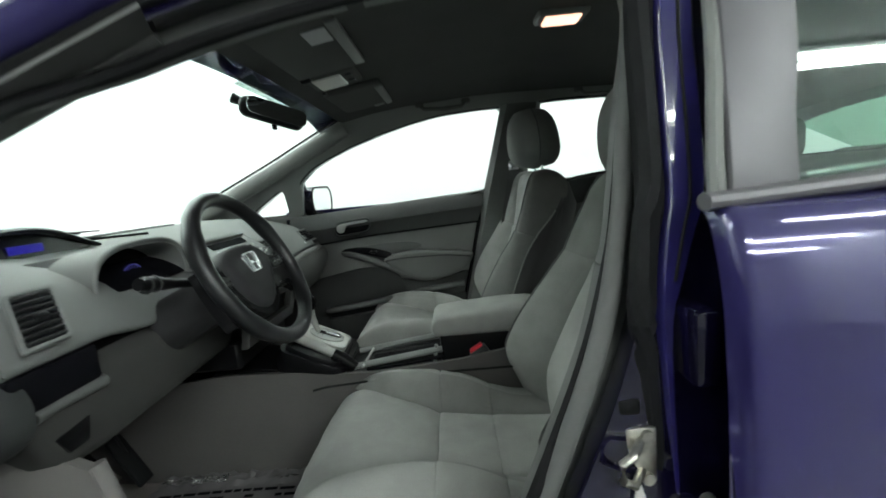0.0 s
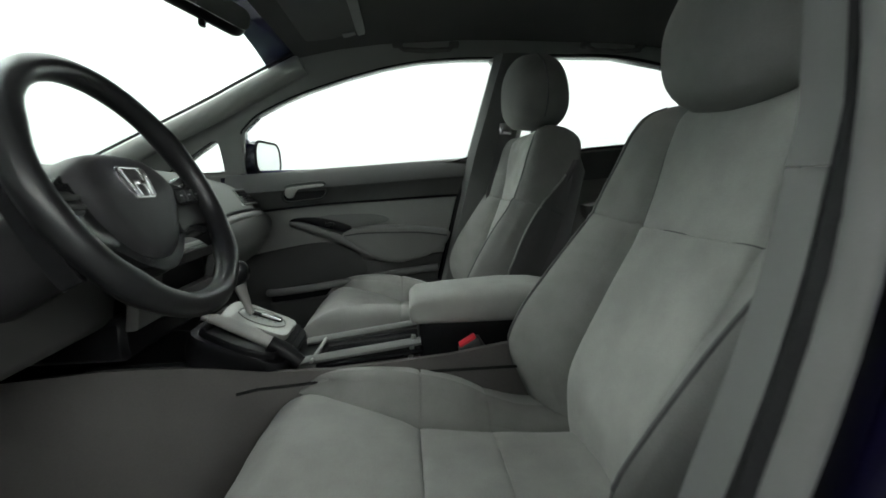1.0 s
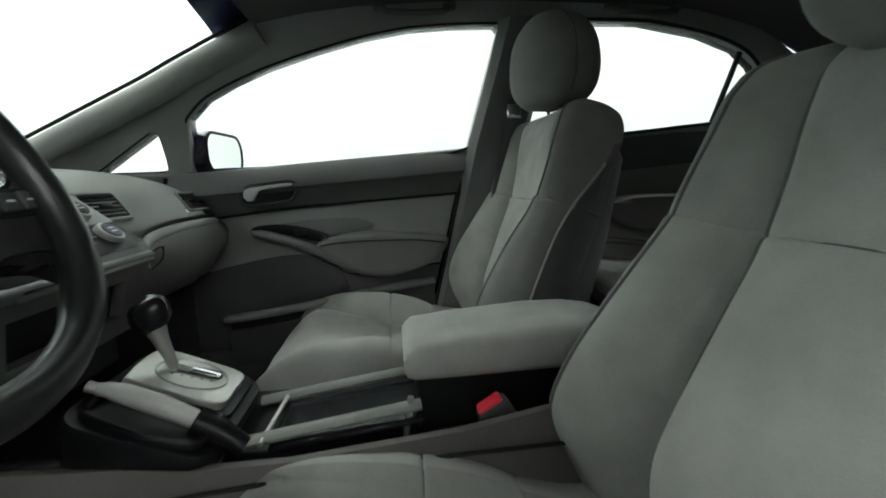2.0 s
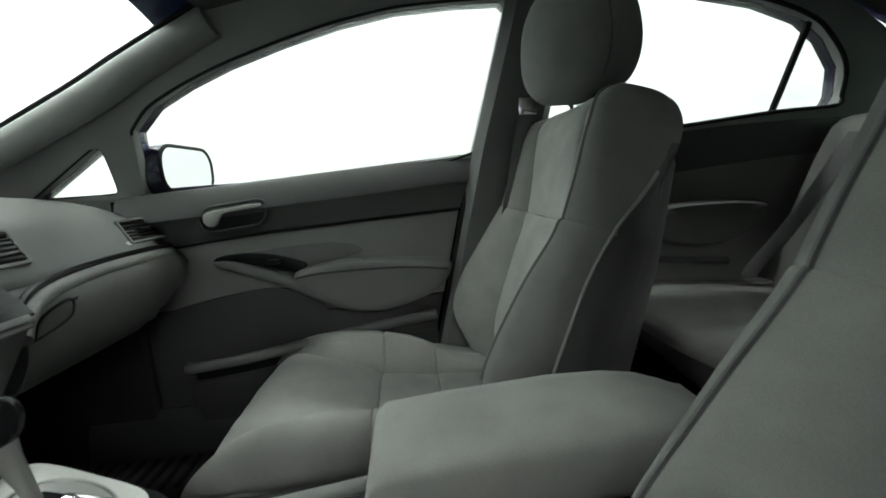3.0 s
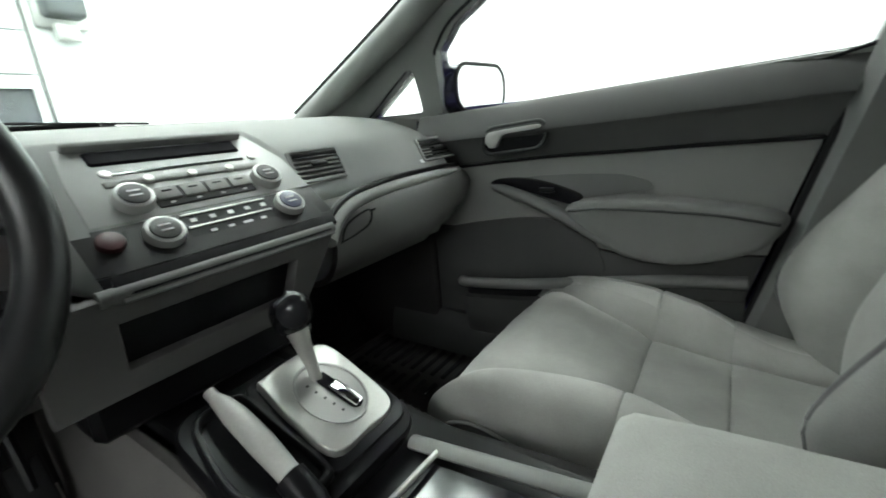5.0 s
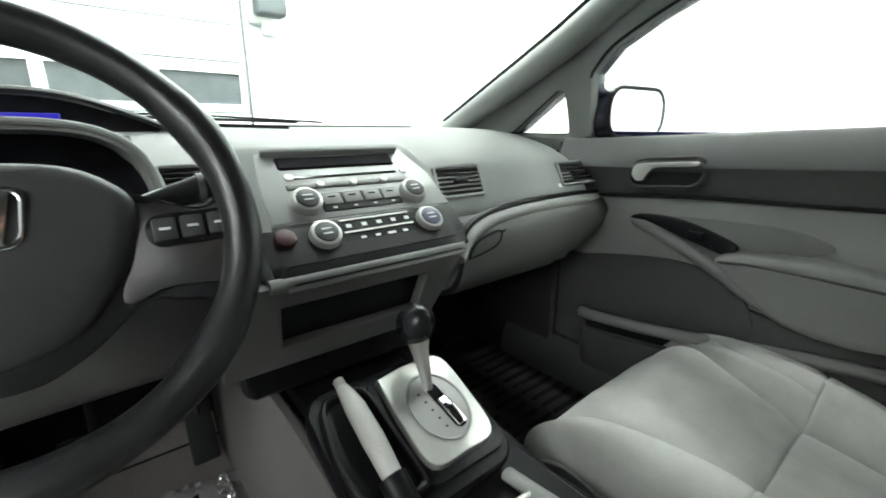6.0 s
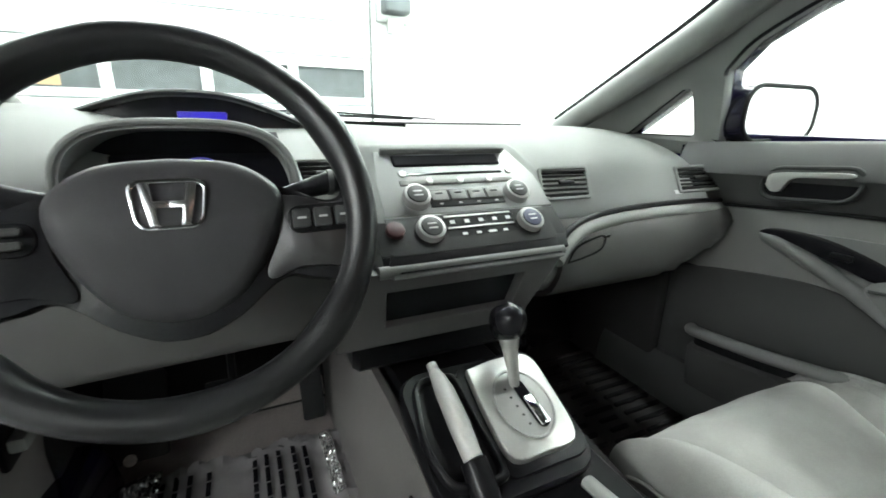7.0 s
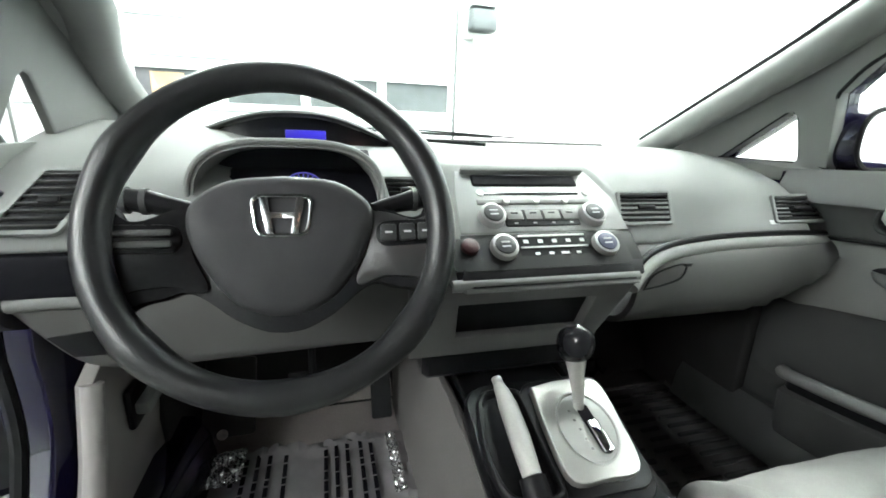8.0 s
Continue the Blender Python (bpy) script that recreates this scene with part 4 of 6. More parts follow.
part("handle_gap", tube([d(-0.4565, u, v) for u, v in spline([(0.187, 0.688), (0.203, 0.714), (0.235, 0.727), (0.270, 0.731), (0.264, 0.706), (0.225, 0.694), (0.187, 0.688)], 30)][:-1], 0.0022, 6, closed=True, up=(1, 0, 0)), BLACK, hb)
part("handle_recess", plate([(0.268, 0.729), (0.290, 0.731), (0.276, 0.71), (0.262, 0.706)], 0.006, lambda u, v, w: d(-0.4665 + w, u, v)), BLACK, hb)

# centre stack: silver radio face, dark heater face
rad0, _, up0 = on_face(-0.005, 0.80, 0.0)
SM = axes(rad0 - DO, (0, 1, 0), up0)


def s3(u, v, w=0.0):
    return SM @ Vector((u, v, w))


radio = part("radio", plate([(-0.135, 0.122), (0.118, 0.122), (0.15, 0.06), (0.155, -0.012), (-0.15, -0.012), (-0.146, 0.06)], 0.006, s3, r=0.003), RADIO, dash, "silver grey radio face")
HEATER = material("satin dark grey heater face", (0.017, 0.0173, 0.017), 0.45, grain=0.04, grain_scale=1200, stain=0.04, spec=0.15)
heater = part("heater_panel", plate([(-0.152, -0.014), (0.155, -0.014), (0.155, -0.07), (0.145, -0.088), (-0.16, -0.088)], 0.006, s3, r=0.003), HEATER, dash, "dark grey heater control panel")


def at_stack(u, v, w):
    return SM @ Matrix.Translation((u, v, w))


part("display", rbox(0.2, 0.026, 0.01, 0.003, 1, at_stack(-0.01, 0.098, 0.004)), INK, radio, "black display window")
part("display_hood", rbox(0.235, 0.008, 0.018, 0.003, 2, at_stack(-0.01, 0.117, 0.008)), PLASTIC_LIGHT, radio)
part("disc_slot", rbox(0.18, 0.005, 0.004, 0.001, 1, at_stack(-0.005, 0.068, 0.0055)), GLOSS_BLACK, radio)
part("button_bar", rbox(0.21, 0.011, 0.005, 0.004, 3, at_stack(-0.005, 0.05, 0.0065)), PLASTIC_PALE, radio)
for u in (-0.06, -0.005, 0.05):
    part("button", disc(0.006, 0.004, at_stack(u, 0.049, 0.01), 16, bevel=0.001), SILVER, radio)
for u in (-0.1, 0.1):
    part("button", disc(0.007, 0.004, at_stack(u + 0.0, 0.07, 0.006), 16, bevel=0.001), SILVER, radio)
part("preset_frame", rbox(0.135, 0.034, 0.004, 0.004, 2, at_stack(-0.003, 0.016, 0.0065)), PLASTIC_DARK, radio)
for i in range(4):
    b = part("preset_button", rbox(0.03, 0.02, 0.006, 0.002, 2, at_stack(-0.053 + i * 0.0335, 0.019, 0.009)), PLASTIC_PALE, radio)
    part("print", rbox(0.012, 0.0025, 0.0006, 0, 1, at_stack(-0.053 + i * 0.0335, 0.022, 0.0122)), INK, b)
    part("print", rbox(0.006, 0.0025, 0.0006, 0, 1, at_stack(-0.053 + i * 0.0335, 0.004, 0.0088)), WHITE_INK, radio)


KNOB_RIM = material("satin knob rim", (0.36, 0.36, 0.35), 0.35, metal=0.6, stain=0.05)


def knob(u, v, r, host, face):
    k = part("knob", disc(r, 0.014, at_stack(u, v, 0.012), 32, r2=r * 0.94, bevel=0.002), KNOB_RIM, host, "silver rimmed rotary knob")
    part("knob_face", disc(r * 0.72, 0.004, at_stack(u, v, 0.019), 28, bevel=0.001), face, k)
    for dv in (0.004, -0.004):
        part("print", rbox(r * 0.6, 0.002, 0.0006, 0, 1, at_stack(u, v + dv, 0.0213)), WHITE_INK, k)


knob(-0.092, 0.018, 0.023, radio, PLASTIC_DARK)
knob(0.092, 0.018, 0.023, radio, PLASTIC_DARK)
knob(-0.088, -0.044, 0.023, heater, PLASTIC_DARK)
knob(0.09, -0.044, 0.023, heater, material("blue grey dial face", (0.055, 0.06, 0.095), 0.4, stain=0.05))
hf = part("button_field", rbox(0.128, 0.045, 0.004, 0.002, 1, at_stack(0.0, -0.044, 0.0065)), BLACK, heater, "black climate button field")
for v in (-0.044, -0.0225):
    part("divider", rbox(0.118, 0.0028, 0.002, 0, 1, at_stack(0.0, v, 0.009)), SILVER, hf)
for i in range(5):
    part("print", rbox(0.008, 0.006, 0.0006, 0, 1, at_stack(-0.048 + i * 0.025, -0.033, 0.0092)), WHITE_INK, hf)
for i in range(4):
    part("print", rbox(0.008 + 0.006 * (i == 2), 0.004, 0.0006, 0, 1, at_stack(-0.034 + i * 0.024, -0.056, 0.0092)), WHITE_INK, hf)
part("hazard_switch", disc(0.014, 0.01, at_stack(-0.142, -0.04, 0.01), 24, bevel=0.002), material("dull red switch", (0.035, 0.008, 0.009), 0.4, stain=0.1), heater, "dark red round hazard switch")
part("heater_lower_band", plate([(-0.158, -0.073), (0.15, -0.073), (0.143, -0.098), (-0.165, -0.098)], 0.0075, s3, r=0.002), BLACK, dash, "black band under the heater panel")
part("stack_lip", tube([d(-0.4085, y, 0.7345) for y in np.linspace(-0.185, 0.128, 8)], 0.009, 10), TRIM_MID, dash, "grey rounded lip of the stack")
for name, z0, z1, mat_, lab in (("stack_skin", 0.788, 0.7505, HEATER, "dark grey lower face of the stack"), ("stack_band", 0.7495, 0.731, BLACK, "black band along the foot of the stack")):
    rows = []
    for y in np.linspace(-0.176, 0.14, 16):
        p = spline(dash_profile(y), 200)[70:176]
        rows.append([d(np.interp(-z, -p[:, 1], p[:, 0]) + 0.002, y, z + 0.0025) for z in np.linspace(z0, z1, 7)])
    part(name, sheet(rows, 0.001), mat_, dash, lab)
# lower stack with its open pocket
lower_out = [(-0.245, 0.735), (0.135, 0.735), (0.115, 0.70), (0.075, 0.635), (0.07, 0.615), (-0.245, 0.615)]
pocket_hole = [(-0.172, 0.702), (0.056, 0.702), (0.04, 0.648), (-0.172, 0.648)]
part("pocket_surround", plate(lower_out, 0.02, lambda u, v, w: d(-0.445 + w + 0.06 * (0.735 - v) * 0 + 0.02 * (v - 0.6) / 0.13, u, v), r=0.006, holes=[pocket_hole]), KNEE_SHADED, dash, "grey surround of the open pocket")
part("pocket", rbox(0.16, 0.27, 0.085, 0.006, 1, Matrix.Translation(d(-0.53, -0.058, 0.675))), BLACK, dash, "black open storage pocket")
part("stack_underside", rbox(0.3, 0.32, 0.08, 0.01, 1, Matrix.Translation(d(-0.62, -0.05, 0.585))), BLACK, dash)

# instrument hoods
def hood(name, cx, y0, zc, w, h, depth, back, label):
    """An arched visor, open to the rear, over a dark lens."""
    rows_ = []
    for k, (dx, f) in enumerate(((0, 1.0), (-depth * 0.5, 0.97), (-depth, 0.9))):
        rows_.append([d(cx + dx, y0 + w * f * a, zc + h * f * b + 0.25 * dx * 0) for a, b in [(math.copysign(abs(math.cos(t)) ** 0.62, math.cos(t)), abs(math.sin(t)) ** 0.75) for t in np.linspace(math.pi, 0, 27)]])
    hd = part(name, sheet(rows_, 0.008), PLASTIC_LIGHT, dash, label)
    inner = [[d(cx + dx - 0.0005, y0 + w * f * a * 0.98, zc + h * f * b * 0.974) for a, b in [(math.copysign(abs(math.cos(t)) ** 0.62, math.cos(t)), abs(math.sin(t)) ** 0.75) for t in np.linspace(math.pi, 0, 27)]] for dx, f in ((0, 1.0), (-depth * 0.5, 0.97), (-depth, 0.9))]
    part("hood_liner", sheet(inner, 0.003), INK, hd, "matt black inside of the hood")
    ring_ = [d(cx + 0.001, y0 + w * math.copysign(abs(math.cos(t)) ** 0.62, math.cos(t)), zc + h * abs(math.sin(t)) ** 0.75) for t in np.linspace(math.pi, 0, 40)]
    part("hood_lip", tube(ring_, 0.0045, 8), PLASTIC_LIGHT, hd)
    pts = [(y0 + w * 0.93 * math.copysign(abs(math.cos(t)) ** 0.62, math.cos(t)), zc + h * 0.93 * abs(math.sin(t)) ** 0.75) for t in np.linspace(math.pi, 0, 27)]
    part("lens", plate(pts + [(y0 + w * 0.9, zc - 0.05), (y0 - w * 0.9, zc - 0.05)], 0.004, lambda u, v, w_: d(cx - back + w_ - 0.35 * (v - zc), u, v)), GLOSS_BLACK, hd, "black gloss instrument lens")
    return hd


low_hood = hood("cluster_hood", -0.53, -0.405, 0.835, 0.138, 0.092, 0.11, 0.06, "light grey arched instrument hood")
part("cluster_floor", sheet([[d(x, y, z + 0.010) for x, z in spline([(-0.69, 0.899), (-0.595, 0.869), (-0.55, 0.844), (-0.532, 0.828)], 10)] for y in np.linspace(-0.535, -0.275, 6)], 0.003), INK, low_hood, "black instrument recess")
dial = part("dial_ring", tube([d(-0.572, -0.387 + 0.033 * math.cos(t), 0.845 + 0.033 * math.sin(t)) for t in np.linspace(0, 2 * math.pi, 40, endpoint=False)], 0.0012, 5, closed=True, up=(1, 0, 0)), BLUE_DIAL, low_hood, "blue lit dial ring")
for a in range(20, 161, 14):
    t = radians(a)
    part("dial_mark", tube([d(-0.572, -0.387 + r_ * math.cos(t), 0.845 + r_ * math.sin(t)) for r_ in (0.025, 0.031)], 0.0009, 4), BLUE_DIAL, dial)
high = part("upper_display", plate([tuple(p) for p in spline([(-0.615, 0.918), (-0.5, 0.958), (-0.41, 0.968), (-0.32, 0.958), (-0.22, 0.922), (-0.28, 0.90), (-0.42, 0.89), (-0.56, 0.90), (-0.615, 0.918)], 40)][:-1], 0.01, lambda u, v, w: d(-0.80 + w - 0.2 * (v - 0.9), u, v)), GLOSS_BLACK, dash, "black upper speed display band")
part("upper_visor", tube([d(-0.80 + 0.004, *p) for p in spline([(-0.64, 0.908), (-0.5, 0.961), (-0.41, 0.972), (-0.32, 0.962), (-0.20, 0.915)], 24)], [0.014] * 24, 8, flat=0.4), PLASTIC_DARK, dash, "charcoal visor over the upper display")
rows = [[d(x, y, z_ - 0.002 - drop * (0.0)) for y, z_ in spline([(-0.66, 0.90), (-0.5, 0.962), (-0.41, 0.974), (-0.32, 0.963), (-0.185, 0.908)], 20)] for x, drop in ((-0.80, 0), (-0.88, 0), (-0.95, 0))]
part("visor_top", sheet([[Vector((p.x, p.y, p.z - 0.03 * k)) for p in r] for k, r in enumerate(rows)], 0.006), PLASTIC_LIGHT, dash)
part("lcd", rbox(0.004, 0.078, 0.018, 0.0018, 2, Matrix.Translation(d(-0.7925, -0.388, 0.931))), BLUE_LCD, high, "lit blue speed display")

# driver side lower panel
rows = []
for y in np.concatenate([np.linspace(-0.765, -0.64, 10), np.linspace(-0.60, -0.195, 10)]):
    zl = np.interp(y, [-0.775, -0.757, -0.735, -0.715, -0.69, -0.66, -0.6, -0.2], [0.725, 0.70, 0.662, 0.633, 0.605, 0.592, 0.588, 0.60])
    f = lambda z: zl + (z - 0.60) * (0.758 - zl) / 0.158
    rows.append([d(x, y, f(z)) for x, z in spline([(-0.51, 0.758), (-0.488, 0.74), (-0.482, 0.70), (-0.488, 0.65), (-0.505, 0.612), (-0.56, 0.60)], 14)])
part("knee_panel", sheet(rows, 0.012), KNEE_SHADED, dash, "grey knee panel under the column")
part("coin_pocket", rbox(0.04, 0.145, 0.058, 0.006, 2, Matrix.Translation(d(-0.490, -0.70, 0.756))), INK, dash, "black coin pocket")
part("coin_pocket_lip", tube([d(-0.479, y, 0.722 - 0.05 * abs(y + 0.7)) for y in np.linspace(-0.745, -0.62, 8)], 0.011, 10), TRIM_MID, dash, "grey rounded pocket lip")
for k in range(3):
    part("dash_switch", rbox(0.012, 0.024, 0.011, 0.004, 2, Matrix.Translation(d(-0.504, -0.735 + k * 0.035, 0.79))), PLASTIC_PALE, dash)
part("fuse_cover_recess", plate([(-0.715, 0.668), (-0.655, 0.676), (-0.655, 0.634), (-0.692, 0.634)], 0.004, lambda u, v, w: d(-0.4862 + w - 0.3 * max(0, 0.66 - v), u, v), r=0.001), BLACK, dash)
end_out = spline([(-0.80, 0.81), (-0.62, 0.812), (-0.53, 0.80), (-0.475, 0.775), (-0.46, 0.735), (-0.475, 0.695), (-0.53, 0.665), (-0.65, 0.65), (-0.80, 0.65), (-0.80, 0.81)], 44)[:-1]
rings = [[d(-0.63 + (u + 0.63) * k, y, 0.735 + (v - 0.735) * k) for u, v in end_out] for y, k in ((-0.755, 1.0), (-0.785, 1.0), (-0.80, 0.95), (-0.806, 0.86))]
part("end_cap", loft(rings), PLASTIC_DARK, dash, "charcoal rounded end of the dashboard")
part("wiper_shade", tube([d(-0.93, -0.13, 0.925), d(-0.80, 0.0, 0.921)], 0.004, 6), BLACK, dash)
part("defroster", rbox(0.05, 0.9, 0.006, 0.002, 1, Matrix.Translation(d(-1.03, 0, 0.923))), PLASTIC_DARK, dash)

TUNNEL = material("warm grey tunnel trim", (0.1, 0.094, 0.091), 0.7, grain=0.06, bump=0.25, stain=0.08)
# ---- centre console ----
con = thing("centre_console", "grey and black console with selector, hand brake and armrest", "console", (-0.1, -0.03, 0.22))
CO = Vector((-0.1, -0.03, 0.22))


def c3(x, y, z):
    return Vector((x, y, z)) - CO


cheek = [(-1.0, 0.22), (-1.0, 0.49), (-0.66, 0.505), (-0.55, 0.512), (-0.45, 0.512), (-0.33, 0.506), (-0.24, 0.495), (-0.12, 0.493), (0.016, 0.502), (0.116, 0.509), (0.235, 0.526), (0.42, 0.53), (0.45, 0.22)]
part("tunnel_side", plate(cheek, 0.02, lambda u, v, w: c3(u, -0.20 + w + 0.25 * max(0, v - 0.38), v), r=0.010, seg=3), TUNNEL, con, "warm grey tunnel side panel")
part("tunnel_seam", tube([c3(u, -0.20 + 0.25 * max(0, v - 0.38) - 0.001, v) for u, v in ((-0.30, 0.458), (-0.26, 0.465), (-0.1, 0.474), (0.1, 0.48), (0.3, 0.48))], 0.003, 6), CARPET, con)
low_cheek = [(-1.0, 0.22), (-1.0, 0.5), (-0.55, 0.50), (-0.2, 0.45), (0.05, 0.47), (0.42, 0.48), (0.45, 0.22)]
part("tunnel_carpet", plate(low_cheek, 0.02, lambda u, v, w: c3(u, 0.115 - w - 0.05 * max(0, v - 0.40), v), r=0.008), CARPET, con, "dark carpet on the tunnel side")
part("console_bed", rbox(0.86, 0.26, 0.05, 0.01, 1, Matrix.Translation(c3(0.02, -0.03, 0.445))), BLACK, con)
part("front_tray", rbox(0.2, 0.21, 0.03, 0.008, 1, Matrix.Translation(c3(-0.50, -0.035, 0.495))), BLACK, con)
# selector bezel slopes down to the rear
BM = axes(c3(-0.3, -0.018, 0.552), (0, 1, 0), (-0.92, 0, 0.39))


def b3(u, v, w=0.0):
    return BM @ Vector((u, v, w))


part("bezel_base", plate([(u + 0.002, v) for u, v in rrect(0.138, 0.172, 0.024, 6)], 0.07, lambda u, v, w: b3(u, v, w - 0.075), r=0.01, seg=3), BLACK, con, "black selector base")
bezel = part("selector_bezel", plate([tuple(p) for p in spline([(-0.052, 0.07), (0, 0.076), (0.055, 0.068), (0.06, 0.0), (0.05, -0.066), (0, -0.072), (-0.05, -0.066), (-0.056, 0), (-0.052, 0.07)], 40)][:-1], 0.014, lambda u, v, w: b3(u, v, w - 0.006), r=0.006, seg=3), SILVER, con, "satin silver selector bezel")
part("gate_oval", loft([[b3(0.004 + 0.042 * k * math.cos(t), -0.002 + 0.054 * k * math.sin(t), w) for t in np.linspace(0, 2 * math.pi, 36, endpoint=False)] for w, k in ((0.004, 1.0), (0.0105, 1.0), (0.0105, 0.95), (0.0085, 0.92))]), KNOB_RIM, bezel, "oval selector gate plate")
part("gate_slot", plate([(u + 0.012 - 0.10 * v, v - 0.006) for u, v in rrect(0.017, 0.075, 0.008)], 0.003, lambda u, v, w: b3(u, v, w + 0.0085)), GLOSS_BLACK, bezel)
part("gate_slide", rbox(0.0165, 0.046, 0.006, 0.0025, 2, BM @ Matrix.Translation((0.0145, -0.018, 0.0118)) @ Matrix.Rotation(radians(6), 4, "Z")), CHROME, bezel, "chrome gate slide")
for i, dv in enumerate((0.022, 0.008, -0.006, -0.02, -0.034)):
    part("print", rbox(0.0035, 0.003, 0.0006, 0, 1, BM @ Matrix.Translation((-0.014 + 0.002 * i, dv, 0.0112))), PLASTIC_DARK, bezel)
lever = part("selector_lever", tube([c3(-0.318, -0.012, 0.555), c3(-0.326, -0.013, 0.59), c3(-0.334, -0.015, 0.62), c3(-0.34, -0.016, 0.645)], [0.0065, 0.0085, 0.0115, 0.0165], 14), SILVER, con, "satin silver selector stem")
kr = []
for k in np.linspace(0, 1, 17):
    a = k * math.pi
    r_ = 0.0275 * math.sin(a) ** 0.7 * (1.06 - 0.25 * (1 - k)) + 0.001
    kr.append([c3(-0.34 - 0.006 * k + 1.12 * r_ * math.cos(t), -0.0165 + r_ * 0.95 * math.sin(t), 0.633 + 0.054 * (1 - math.cos(a)) / 2 + 0.006 * math.cos(t)) for t in np.linspace(0, 2 * math.pi, 24, endpoint=False)])
part("selector_knob", loft(kr), KNOB, lever, "dark rounded selector knob")
# hand brake
BRAKE_GRIP = material("satin pale brake grip", (0.42, 0.42, 0.4), 0.5, metal=0.2, grain=0.04, stain=0.05)
brake = part("hand_brake", tube([c3(-0.362, -0.121, 0.594), c3(-0.35, -0.121, 0.592), c3(-0.33, -0.12, 0.583), c3(-0.29, -0.119, 0.562), c3(-0.25, -0.118, 0.537)], [0.0085, 0.0105, 0.0135, 0.0145, 0.0125], 14), BRAKE_GRIP, con, "satin silver hand brake grip")
part("brake_button", disc(0.0075, 0.012, axes(c3(-0.369, -0.121, 0.597), (0, 1, 0), (0.4, 0, 0.9)), 16, bevel=0.002), SILVER, brake)
part("brake_boot", tube([c3(-0.25, -0.118, 0.535), c3(-0.22, -0.118, 0.515), c3(-0.19, -0.12, 0.49)], [0.017, 0.018, 0.014], 12), BLACK, brake)
well = spline([(-0.137, 0.064), (-0.122, 0.079), (-0.08, 0.079), (-0.066, 0.062), (-0.063, 0.0), (-0.058, -0.066), (-0.07, -0.084), (-0.13, -0.076), (-0.147, -0.04), (-0.149, 0.0), (-0.137, 0.064)], 48)[:-1]
inner = [((u + 0.103) * 0.82 - 0.103, v * 0.88) for u, v in well]
part("brake_well", plate([tuple(p) for p in well], 0.05, lambda u, v, w: b3(u, v, w - 0.049), r=0.006, seg=3, holes=[inner]), BLACK, con, "black rim round the hand brake")
part("well_floor", plate(inner, 0.01, lambda u, v, w: b3(u, v, w - 0.035)), BLACK, con)
body_out = [(u - 0.037, v - 0.004) for u, v in rrect(0.232, 0.20, 0.035, 8)]
part("console_body", loft([[b3((u + 0.037) * k - 0.037, v * k, w) for u, v in body_out] for w, k in ((-0.012, 0.97), (-0.02, 1.0), (-0.05, 0.97), (-0.09, 0.86), (-0.13, 0.7))]), BLACK, con, "rounded black console body")
# cup tray with its rails
for y, z in ((0.035, 0.0), (-0.098, 0.004)):
    part("tray_rail", tube([c3(-0.21, y, 0.478 + z), c3(-0.1, y, 0.492 + z), c3(0.06, y, 0.512 + z)], 0.011, 10, flat=0.8), PLASTIC_GREY, con, "grey cup tray rail")
part("tray_lip", tube([c3(-0.17, -0.12, 0.49), c3(-0.165, 0.03, 0.486)], 0.004, 8), SILVER, con)
part("tray_post", tube([c3(0.035, -0.1, 0.47), c3(0.045, -0.1, 0.53)], 0.005, 8), SILVER, con)
part("cup_tray", rbox(0.23, 0.13, 0.012, 0.004, 1, Matrix.Translation(c3(-0.05, -0.045, 0.484)) @ Matrix.Rotation(radians(-6), 4, "Y")), GLOSS_BLACK, con)
part("console_box", rbox(0.36, 0.135, 0.11, 0.012, 2, Matrix.Translation(c3(0.235, -0.02, 0.515))), BLACK, con, "black console box")
arm = []
for x, k, zt in ((0.038, 0.5, 0.59), (0.042, 0.86, 0.60), (0.055, 1.0, 0.61), (0.12, 1.02, 0.616), (0.26, 1.02, 0.624), (0.33, 1.01, 0.622), (0.375, 0.98, 0.615), (0.41, 0.92, 0.602), (0.435, 0.8, 0.588), (0.447, 0.5, 0.58)):
    zm = 0.582
    arm.append([c3(x, -0.02 + 0.078 * math.copysign(abs(math.cos(t)) ** 0.35, math.cos(t)) * (0.96 + 0.04 * k), zm + (zt - zm + 0.0) * k * abs(math.sin(t)) ** 0.4 if math.sin(t) > 0 else zm - 0.036 * k * abs(math.sin(t)) ** 0.35) for t in np.linspace(0, 2 * math.pi, 36, endpoint=False)])
part("armrest", loft(arm), VELOUR, con, "grey velour padded armrest")

# ---- passenger door ----
door = thing("front_door", "closed passenger door with dark upper trim and armrest", "car door", (-0.15, 0.70, 0.35))
PO = Vector((-0.15, 0.70, 0.35))


def p3(x, y, z):
    return Vector((x, y, z)) - PO


def on_door(base):
    return lambda u, v, w: p3(u, base - w, v)


part("door_shell", plate([(-0.64, 0.30), (-0.66, 0.62), (-0.64, 0.885), (-0.2, 0.905), (0.285, 0.935), (0.25, 0.80), (0.16, 0.47), (0.10, 0.32)], 0.03, on_door(0.72)), BLUE_SHADED, door)
rows = []
